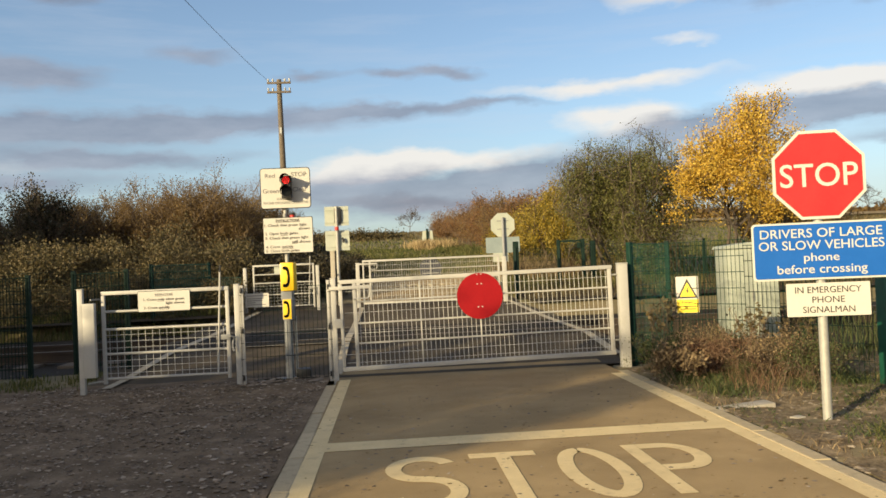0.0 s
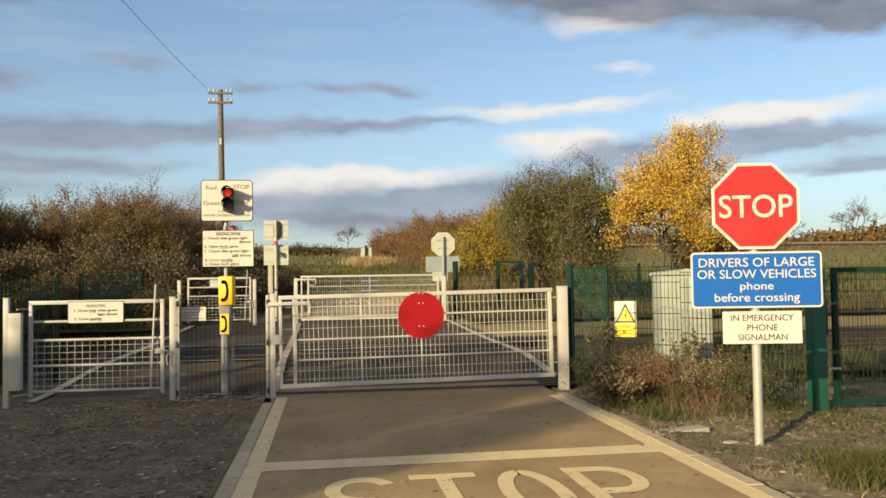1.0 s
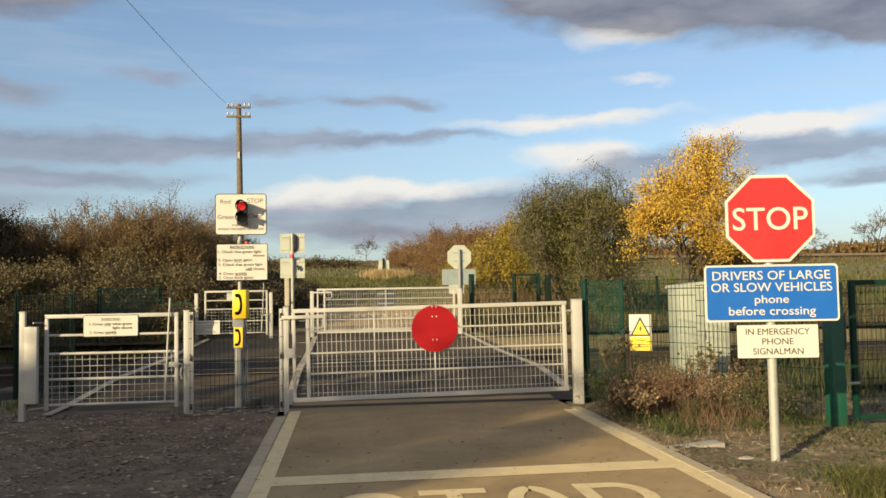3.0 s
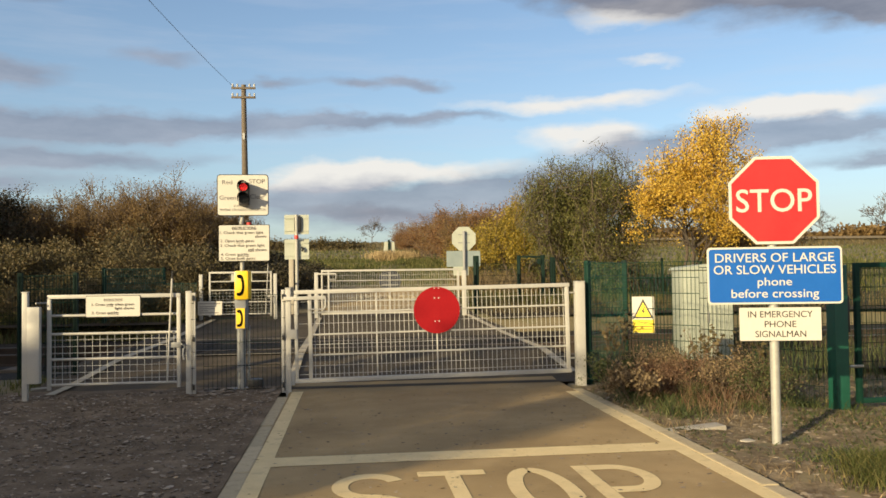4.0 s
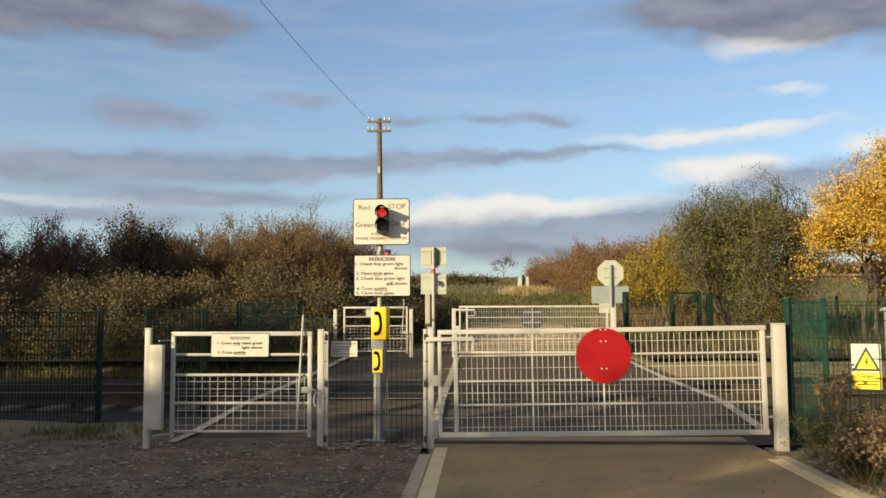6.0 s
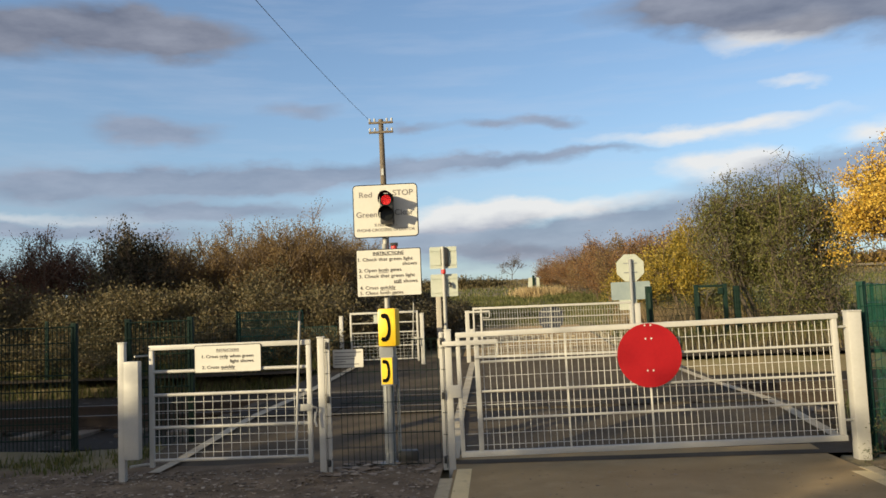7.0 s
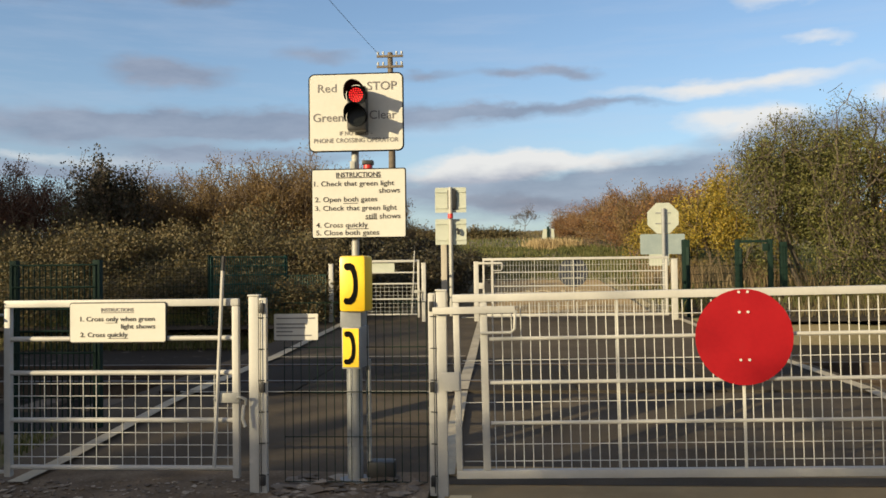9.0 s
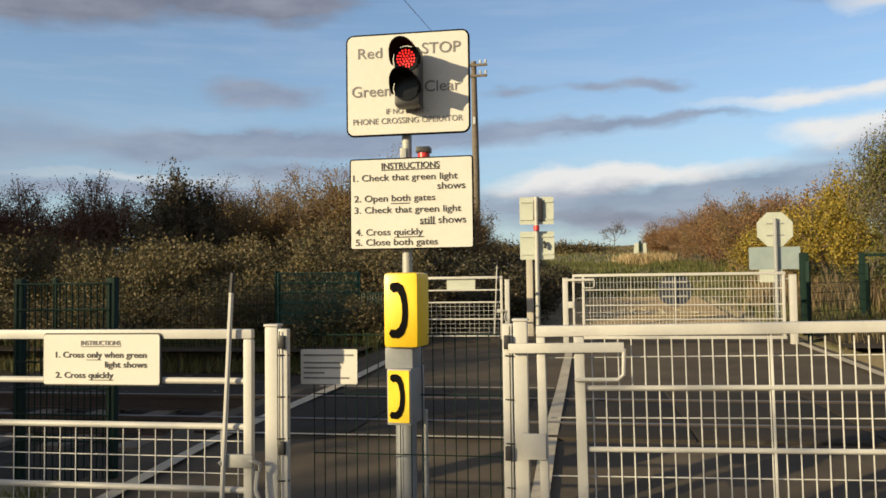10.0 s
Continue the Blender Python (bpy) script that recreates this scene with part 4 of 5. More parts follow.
wire_panel("mesh_fence", "dark green wire fence panel beyond the foot gate", (-4.25, 11.72), (-3.55, 11.72), 0.0, 1.42, 0.045, 8, "dark_wire", True, thick=0.006)
wire_panel("mesh_fence", "green wire fence panel beyond the railway", (-5.4, 19.6), (-4.3, 20.6), 0.0, 1.3, 0.045, 8, "green_post", True, 0.3, thick=0.009)
wire_panel("mesh_fence", "green wire fence panel beyond the railway", (-3.65, 21.0), (-4.3, 20.6), 0.0, 0.95, 0.05, 6, "green_post", False, 0.3, thick=0.009)
wire_panel("mesh_fence", "green wire fence panel beyond the railway", (-9.4, 19.5), (-5.4, 19.6), 0.0, 1.25, 0.06, 8, "dark_wire", True, 0.3)
wire_panel("mesh_fence", "green wire fence panel beside the far lane", (3.3, 21.4), (4.9, 23.6), 0.0, 1.3, 0.06, 8, "dark_wire", True, 0.36)
wire_panel("mesh_fence", "green wire fence panel below the hawthorn", (5.75, 24.4), (9.4, 24.4), 0.0, 1.25, 0.06, 8, "dark_wire", True, 0.5)
wire_panel("mesh_fence", "green wire fence panel below the yellow tree", (9.4, 21.6), (13.0, 21.6), 0.0, 1.2, 0.07, 8, "dark_wire", True, 0.4)

# far service gate frame
fgf = thing("service_gate", "dark green steel gate frame beside the far lane", "gate", 4.95, 24.3, 0.5)
for a in (0.0, 0.72):
    part("post", Shape().box(a, a + 0.1, 0, 0.1, -0.2, 1.42, 0.006), "dark_wire", fgf)
part("crossbar", Shape().box(0.1, 0.72, 0.02, 0.08, 1.34, 1.40, 0.006), "dark_wire", fgf)
part("lock_box", Shape().box(0.60, 0.715, -0.03, 0.06, 1.15, 1.32, 0.006), "dark_wire", fgf)

for x, y, h in ((3.42, 22.3, 1.44), (6.05, 24.5, 1.3)):
    fp = tagged(part("fence_post", Shape().box(-0.07, 0.07, -0.07, 0.07, -0.2, h, 0.008), "dark_wire"), "stout dark green fence post beyond the railway", "post", "fence posts")
    place(fp, x, y, rise(y))
# near green gate beside the sign
gg = thing("service_gate", "green steel framed mesh gate on a stout post, shut", "gate", 4.765, 7.80, 0.0, 3)
part("hinge_post", Shape().box(-0.07, 0.07, -0.07, 0.07, -0.2, 1.40, 0.008), "green_post", gg, "stout green square post")
part("lock_plate", Shape().box(0.071, 0.11, -0.04, 0.04, 0.75, 1.1, 0.004), "black", gg)
for a in (0.19, 1.75):
    part("stile", Shape().box(a, a + 0.05, -0.025, 0.025, 0.06, 1.42, 0.005), "green", gg)
for zz in (0.06, 1.37):
    part("rail", Shape().box(0.241, 1.749, -0.025, 0.025, zz, zz + 0.05, 0.005), "green", gg)
wv = Shape().tube([(0, 0, 0.1), (0, 0, 1.38)], 0.003, 4, False).mesh("mesh_wire", M["dark_wire"])
for i in range(30):
    place(part("mesh_wire", wv, "dark_wire", gg), 0.265 + i * 0.05, 0, 0)
for i in range(8):
    part("mesh_wire", Shape().tube([(0.2, -0.006, 0.1 + i * 0.18), (1.76, -0.006, 0.1 + i * 0.18)], 0.0034, 4, False), "dark_wire", gg)
part("bolt", Shape().tube([(0.1, -0.03, 0.42), (0.24, -0.03, 0.42)], 0.014, 8), "galv", gg)

# warning plate on the fence
wp = thing("warning_sign", "white and yellow electricity warning plate on the fence", "sign", 3.455, 9.55, 0.865, -53.6 + 30)
part("plate", Shape().plate(rounded(0.25, 0.42, 0.006), -0.004, 0.0), "cream", wp)
part("yellow_panel", Shape().plate([(-0.122, -0.207), (0.122, -0.207), (0.122, -0.055), (-0.122, -0.055)], -0.006, -0.0045), "sign_yellow", wp)
part("triangle_border", Shape().plate([(-0.115, -0.04), (0.115, -0.04), (0.0, 0.185)], -0.006, -0.0045), "ink", wp)
part("triangle", Shape().plate([(-0.084, -0.021), (0.084, -0.021), (0.0, 0.143)], -0.008, -0.0065), "sign_yellow", wp)
part("flash", Shape().plate([(0.012, 0.09), (-0.02, 0.035), (0.0, 0.037), (-0.012, -0.008), (0.022, 0.05), (0.002, 0.048), (0.022, 0.09)], -0.010, -0.0085), "ink", wp)
write(wp, "Danger", "ink", 0.0, -0.09, 0.13, 0.032, -0.0065, 0.01)
bar(wp, -0.1, 0.1, -0.135, 0.008, "ink", -0.0065, "text_line")
bar(wp, -0.09, 0.09, -0.165, 0.008, "ink", -0.0065, "text_line")

# ---- the crossing's light and telephone ----
cl = thing("crossing_light", "grey post with red light, instruction boards and yellow telephones", "signal", -1.231, 10.50, 0.0)
part("lower_pole", Shape().tube([(0, 0, -0.1), (0, 0, 1.0)], 0.05, 16), "grey", cl, "grey lower pole")
part("upper_pole", Shape().tube([(0.01, 0, 1.0), (0.02, 0, 2.5)], 0.024, 14), "galv", cl, "pale steel upper pole")
part("base_flange", Shape().tube([(0, 0, 0.005), (0, 0, 0.03)], 0.1, 16), "grey", cl)
part("conduit", Shape().tube([(0.085, 0.03, 0.0), (0.085, 0.03, 0.78)], 0.017, 10), "galv", cl, "pale cable conduit")
part("cable_foot", Shape().box(0.07, 0.25, 0.0, 0.12, 0.0, 0.13, 0.02), "black", cl, "black cable cover at the foot")
# light board
lb = place(part("light_board", Shape().plate(rounded(0.583, 0.475, 0.03), -0.004, 0.0), "cream", cl, "white board with red and green light legend"), 0.036, -0.06, 2.357)
lb.matrix_basis = lb.matrix_basis @ Matrix.Scale(1.02, 4)
part("edging", Shape().plate(rounded(0.600, 0.492, 0.038), 0.0005, 0.006), "matt_black", lb)
write(lb, "Red", "ink_grey", -0.18, 0.153, 0.117, 0.05, -0.005, 0.0)
write(lb, "STOP", "ink_grey", 0.165, 0.163, 0.185, 0.053, -0.005, 0.004)
write(lb, "Green", "ink_grey", -0.175, -0.03, 0.19, 0.053, -0.005, 0.004)
write(lb, "Clear", "ink_grey", 0.17, -0.018, 0.17, 0.053, -0.005, 0.004)
write(lb, "IF NO LIGHT -", "ink_grey", -0.0, -0.13, 0.205, 0.026, -0.005, 0.0)
write(lb, "PHONE CROSSING OPERATOR", "ink_grey", 0.0, -0.175, 0.53, 0.028, -0.005, 0.0)
# signal head
sh = place(part("signal_head", Shape().box(-0.068, 0.068, -0.06, 0.06, -0.16, 0.15, 0.02), "black", cl, "black two-lamp signal head"), 0.06, -0.137, 2.366)
sh.matrix_basis = sh.matrix_basis @ Matrix.Scale(0.9, 4)


def visor(z):
    s = Shape()
    n = 14
    v, f = [], []
    for i in range(n + 1):
        a = radians(-25 + 230 * i / n)
        for rr in (0.078, 0.073):
            v.append((rr * math.cos(a), -0.055, rr * math.sin(a)))
            reach = 0.06 + 0.10 * max(0.0, math.sin(a))
            v.append((rr * math.cos(a), -0.055 - reach, rr * math.sin(a)))
    for i in range(n):
        b = 4 * i
        f += [(b, b + 1, b + 5, b + 4), (b + 2, b + 6, b + 7, b + 3), (b + 1, b + 3, b + 7, b + 5)]
    s.add([(x, y, zz + z) for x, y, zz in v], f)
    return s


for zz in (0.082, -0.07):
    part("visor", visor(zz), "matt_black", sh)
    lens = part("lens", Shape().tube([(0, -0.058, zz), (0, -0.066, zz)], 0.066, 24), "lens_dark", sh)
    if zz > 0:
        for ring_n, rr in ((1, 0.0), (6, 0.016), (12, 0.031), (16, 0.045)):
            for i in range(ring_n):
                a = 2 * math.pi * i / ring_n
                part("diode", Shape().tube([(rr * math.cos(a), -0.0662, zz + rr * math.sin(a)), (rr * math.cos(a), -0.0725, zz + rr * math.sin(a))], 0.0047, 8), "led", lens, "glowing red diode" if ring_n == 1 else "")
# bracket and small red beacon between the boards
part("bracket", Shape().box(-0.012, 0.02, -0.03, 0.03, 2.0, 2.05, 0.003), "galv", cl)
bc = part("beacon", Shape().tube([(0.095, 0.03, 1.95), (0.095, 0.03, 2.03)], 0.03, 12), "red_lamp", cl, "small red sounder")
part("beacon_cap", Shape().box(0.06, 0.13, 0.0, 0.06, 2.0305, 2.06, 0.006), "black", bc)
# instruction board
ib = place(part("instruction_board", Shape().plate(rounded(0.572, 0.44, 0.01), -0.004, 0.0), "cream", cl, "white board of numbered crossing instructions"), 0.048, -0.06, 1.777)
ib.matrix_basis = ib.matrix_basis @ Matrix.Diagonal((1.037, 1.0, 0.975, 1.0))
part("edging", Shape().plate(rounded(0.586, 0.454, 0.014), 0.0005, 0.006), "matt_black", ib)


def row(text, left, z, w, h=0.043):
    write(ib, text, "ink", left + w / 2, z, w, h, -0.005, 0.006)


write(ib, "INSTRUCTIONS", "ink", 0.0, 0.187, 0.275, 0.032, -0.005, 0.012)
bar(ib, -0.138, 0.138, 0.167, 0.004, "ink", -0.005)
row("1. Check that green light", -0.275, 0.125, 0.495)
row("shows", 0.125, 0.082, 0.13, 0.034)
row("2. Open both gates", -0.27, 0.022, 0.385)
row("3. Check that green light", -0.27, -0.035, 0.505)
row("still shows", 0.042, -0.085, 0.215, 0.035)
row("4. Cross quickly", -0.265, -0.145, 0.32)
row("5. Close both gates", -0.265, -0.195, 0.39)
bar(ib, -0.095, -0.005, 0.0, 0.004, "ink", -0.005)
bar(ib, 0.042, 0.115, -0.104, 0.004, "ink", -0.005)
bar(ib, -0.08, 0.06, -0.166, 0.004, "ink", -0.005)


def handset(z, k, y):
    """The outline of a telephone receiver, upright, as a raised mark."""
    outer = [(-0.040, 0.128), (-0.010, 0.130), (0.014, 0.116), (0.030, 0.075), (0.037, 0.02), (0.038, -0.03), (0.032, -0.075), (0.016, -0.112), (-0.008, -0.130), (-0.044, -0.128), (-0.056, -0.108),
             (-0.046, -0.088), (-0.022, -0.090), (-0.006, -0.078), (0.006, -0.05), (0.010, -0.01), (0.008, 0.03), (0.0, 0.066), (-0.012, 0.086), (-0.034, 0.083), (-0.050, 0.098), (-0.050, 0.118)]
    return Shape().plate([(a * k, z + b * k) for a, b in outer], y - 0.003, y)


t1 = place(part("telephone_box", Shape().box(-0.083, 0.083, -0.1, 0.1, -0.172, 0.172, 0.022), "yellow", cl, "yellow moulded telephone box"), 0.042, -0.15, 1.27, 0, 0, -5)
part("handset_mark", handset(0.0, 0.98, -0.1005), "matt_black", t1, "dark receiver symbol")
part("neck", Shape().box(-0.05, 0.08, -0.21, 0.03, 1.0, 1.1, 0.006), "grey", cl, "grey bracket under the telephone box")
t2 = place(part("telephone_panel", Shape().box(-0.058, 0.058, -0.08, 0.14, -0.13, 0.125, 0.008), "grey", cl, "grey housing with a yellow face"), 0.03, -0.17, 0.88, 0, 0, -5)
part("yellow_face", Shape().plate(rounded(0.1, 0.235, 0.004), -0.085, -0.0805), "yellow", t2, "yellow plate with receiver symbol")
part("handset_mark", handset(0.0, 0.78, -0.086), "matt_black", t2, "dark receiver symbol")

# ---- roadside stop sign ----
SGX, SGY, SGT = 3.45, 6.5, -11
ss = thing("stop_sign", "red stop sign with blue and white plates on grey post", "road sign", SGX, SGY, land(SGX, SGY), SGT)
ss.matrix_basis = ss.matrix_basis @ Matrix.Scale(1.018, 4)
part("post", Shape().tube([(0.0, 0.045, -0.3), (-0.0, 0.045, 2.2)], 0.036, 16), "galv", ss, "dull grey round post")


def octagon(w):
    r = w / 2 / math.cos(math.pi / 8)
    return [(r * math.cos(math.pi / 8 + i * math.pi / 4), r * math.sin(math.pi / 8 + i * math.pi / 4)) for i in range(8)]


oc = place(part("octagon_plate", Shape().plate(octagon(0.69), -0.004, 0.002), "cream", ss, "red octagon with a white rim", smooth=False), 0.01, 0, 1.915)
part("red_field", Shape().plate(octagon(0.645), -0.0065, -0.0045), "sign_red", oc, smooth=False)
write(oc, "STOP", "cream", 0.0, -0.002, 0.58, 0.182, -0.0068, 0.006)
bl = place(part("blue_plate", Shape().plate(rounded(1.03, 0.448, 0.03), -0.004, 0.002), "cream", ss, "blue plate with white lettering and rim"), 0.0, 0, 1.325)
part("blue_field", Shape().plate(rounded(1.0, 0.418, 0.022), -0.0065, -0.0045), "sign_blue", bl)
write(bl, "DRIVERS OF LARGE", "cream", 0.0, 0.14, 0.905, 0.07, -0.0068, 0.003)
write(bl, "OR SLOW VEHICLES", "cream", 0.0, 0.047, 0.93, 0.07, -0.0068, 0.003)
write(bl, "phone", "cream", 0.0, -0.058, 0.262, 0.082, -0.0068, 0.004)
write(bl, "before crossing", "cream", 0.0, -0.15, 0.665, 0.088, -0.0068, 0.004)
em = place(part("white_plate", Shape().plate(rounded(0.62, 0.258, 0.008), -0.004, 0.002), "cream", ss, "white plate with black lettering"), 0.035, 0, 0.945)
write(em, "IN EMERGENCY", "ink", 0.0, 0.077, 0.49, 0.05, -0.005, 0.0)
write(em, "PHONE", "ink", 0.0, 0.0, 0.24, 0.05, -0.005, 0.0)
write(em, "SIGNALMAN", "ink", 0.0, -0.077, 0.385, 0.05, -0.005, 0.0)

# ---- lineside cabinet ----
cb = thing("lineside_cabinet", "tall grey-green steel equipment cabinet behind the fence", "cabinet", 5.03, 11.35, 0.0, -6)
part("plinth", Shape().box(-0.37, 0.37, -0.05, 0.55, -0.1, 0.06, 0.01), "concrete", cb)
part("body", Shape().box(-0.35, 0.35, 0.0, 0.52, 0.061, 1.38, 0.01), "cabinet", cb)
part("roof", Shape().plate([(-0.38, 1.381), (0.38, 1.381), (0.36, 1.42), (0.02, 1.46), (-0.02, 1.46), (-0.36, 1.42)], -0.04, 0.56), "cabinet", cb, "shallow pitched lid")
for a in (-0.345, 0.005):
    d = part("door", Shape().box(a, a + 0.34, -0.022, -0.001, 0.10, 1.34, 0.006), "cabinet", cb)
    for i in range(5):
        part("rib", Shape().box(a + 0.04 + i * 0.06, a + 0.055 + i * 0.06, -0.029, -0.0225, 0.14, 1.30, 0.002), "cabinet", d)
part("handle", Shape().box(-0.02, 0.0, -0.05, -0.0225, 0.65, 0.8, 0.004), "galv", cb)

# ---- signs beyond the railway, seen from behind ----
fs = thing("crossing_light", "backs of two grey-green boards and a black light on a pole", "signal", -1.28, 21.75, 0.36)
part("pole", Shape().tube([(0, 0, -0.2), (0, 0, 2.6)], 0.042, 12), "galv", fs)
for z0, z1 in ((2.10, 2.60), (1.46, 1.97)):
    b = part("board", Shape().plate(rounded(0.62, z1 - z0, 0.02), 0.05, 0.055), "back", fs, "plain back of a board")
    place(b, 0.0, 0, (z0 + z1) / 2)
    for dz in (-0.16, 0.16):
        part("stiffener", Shape().box(-0.3, 0.3, 0.03, 0.0495, dz - 0.012, dz + 0.012), "back", b)
part("signal_head", Shape().box(-0.06, 0.12, -0.02, 0.25, 2.16, 2.56, 0.04), "black", fs, "black signal head")
part("beacon", Shape().tube([(0.0, -0.05, 1.98), (0.0, -0.05, 2.07)], 0.055, 10), "red_lamp", fs, "red sounder")
part("telephone_back", Shape().tube([(0.12, -0.02, 1.78), (0.16, -0.02, 1.72), (0.14, -0.02, 1.66)], 0.03, 8), "black", fs)
cp = tagged(part("concrete_post", Shape().box(-1.50, -1.38, 22.0, 22.12, 0.2, 1.86, 0.015), "concrete"), "old square concrete post behind the signal", "post")
fo = thing("stop_sign", "pale backs of an octagonal sign and two plates on a pole", "road sign", 3.40, 24.5, 0.5)
part("post", Shape().tube([(0, -0.045, -0.3), (0, -0.045, 2.15)], 0.045, 12), "grey", fo)
o2 = place(part("octagon_plate", Shape().plate(octagon(0.70), -0.004, 0.002), "back", fo, "pale grey-green back of the octagon", smooth=False), 0, 0, 1.93)
for dz in (-0.12, 0.12):
    part("stiffener", Shape().box(-0.17, 0.17, -0.02, -0.0045, dz - 0.012, dz + 0.012), "grey", o2)
place(part("lower_plate", Shape().plate(rounded(1.0, 0.46, 0.03), -0.004, 0.002), "back_dark", fo, "slate grey back of the wide plate"), -0.02, 0, 1.34)
place(part("small_plate", Shape().plate(rounded(0.45, 0.26, 0.01), -0.004, 0.002), "back", fo, "back of the small plate"), -0.1, 0, 0.98)
fz = thing("lane_marker", "pale tapered marker slab with a dark post beside the far track", "marker", 2.89, 62.0, rise(62) - 0.05)
part("slab", Shape().plate([(-0.5, -0.2), (0.5, -0.2), (0.4, 1.25), (0.36, 1.3), (-0.3, 1.3), (-0.34, 1.25)], 0.0, 0.12), "back", fz)
part("post", Shape().box(-0.08, 0.08, -0.12, -0.01, -0.2, 1.45, 0.01), "dark_wire", fz, "dark upright post")

# ---- telegraph pole and its wire ----
tp = thing("telegraph_pole", "dark timber telegraph pole with two crossarms", "pole", -4.84, 40.0, rise(40))
H0 = 10.46 - rise(40)
part("shaft", Shape().tube([(0, 0, -0.5), (0.03, 0, H0 * 0.5), (-0.01, 0, H0)], [0.17, 0.145, 0.11], 14), "timber", tp)
for i, zz in enumerate((H0 - 0.18, H0 - 0.62)):
    ca = part("crossarm", Shape().box(-0.56, 0.56, -0.16, -0.1, zz - 0.05, zz + 0.05, 0.008), "timber", tp)
    for a in (-0.5, -0.28, 0.28, 0.5):
        part("insulator", Shape().tube([(a, -0.13, zz + 0.051), (a, -0.13, zz + 0.12), (a, -0.13, zz + 0.2)], [0.02, 0.055, 0.04], 8), "ceramic", ca)
part("pole_step", Shape().box(-0.05, 0.05, -0.16, -0.1, H0 - 2.6, H0 - 2.3), "ceramic", tp, "pale plate on the shaft")


def hanging(name, a, b, sag, label):
    s = Shape()
    pts = [Vector(a).lerp(Vector(b), i / 24) - Vector((0, 0, 4 * sag * (i / 24) * (1 - i / 24))) for i in range(25)]
    s.tube(pts, 0.009, 5)
    return tagged(part(name, s, "wire"), label, "cable")


hanging("overhead_wire", (-5.2, 39.8, 10.25), (-6.9, -14, 10.2), 0.95, "thin dark overhead wire to the telegraph pole")

# ---- plants ----


def leaf_cloud(name, pts, size, mat, rng, length=1.5, droop=0.0):
    """Many small leaves: a bent lozenge at each point."""
    n = len(pts)
    a = rng.normal(size=(n, 3))
    a /= np.linalg.norm(a, axis=1, keepdims=True) + 1e-9
    a[:, 2] -= droop
    a /= np.linalg.norm(a, axis=1, keepdims=True) + 1e-9
    b = np.cross(a, rng.normal(size=(n, 3)))
    b /= np.linalg.norm(b, axis=1, keepdims=True) + 1e-9
    s = (size * rng.uniform(0.6, 1.35, n))[:, None]
    v = np.stack([pts - a * s * length / 2, pts + b * s / 2, pts + a * s * length / 2, pts - b * s / 2], 1).reshape(-1, 3)
    me = bpy.data.meshes.new(name)
    me.vertices.add(n * 4)
    me.vertices.foreach_set("co", v.ravel())
    me.loops.add(n * 4)
    me.loops.foreach_set("vertex_index", np.arange(n * 4, dtype=np.int32))
    me.polygons.add(n)
    me.polygons.foreach_set("loop_start", np.arange(0, n * 4, 4, dtype=np.int32))
    me.update(calc_edges=True)
    me.materials.append(M[mat])
    return me


def grow(rng, base, heading, length, radius, depth, segs, tips, spread=0.55, up=0.12, kids=3):
    """A limb as a bent tapering line, with smaller limbs from it."""
    p, d = np.array(base, float), np.array(heading, float)
    d /= math.sqrt(d @ d)
    pts, n = [p], 3
    for i in range(n):
        d = d + rng.normal(0, 0.15, 3) + np.array((0, 0, up * 0.5))
        d /= math.sqrt(d @ d)
        p = p + d * length / n
        pts.append(p)
        if depth > 0 and i >= 1:
            for c in range(kids if i == n - 1 else kids - 1):
                e = d + rng.normal(0, spread, 3) + np.array((0, 0, up))
                grow(rng, p, e, length * rng.uniform(0.5, 0.82), radius * 0.55, depth - 1, segs, tips, spread, up, kids)
    segs.append((pts, radius, radius * 0.45))
    if depth == 0:
        tips += pts[1:]


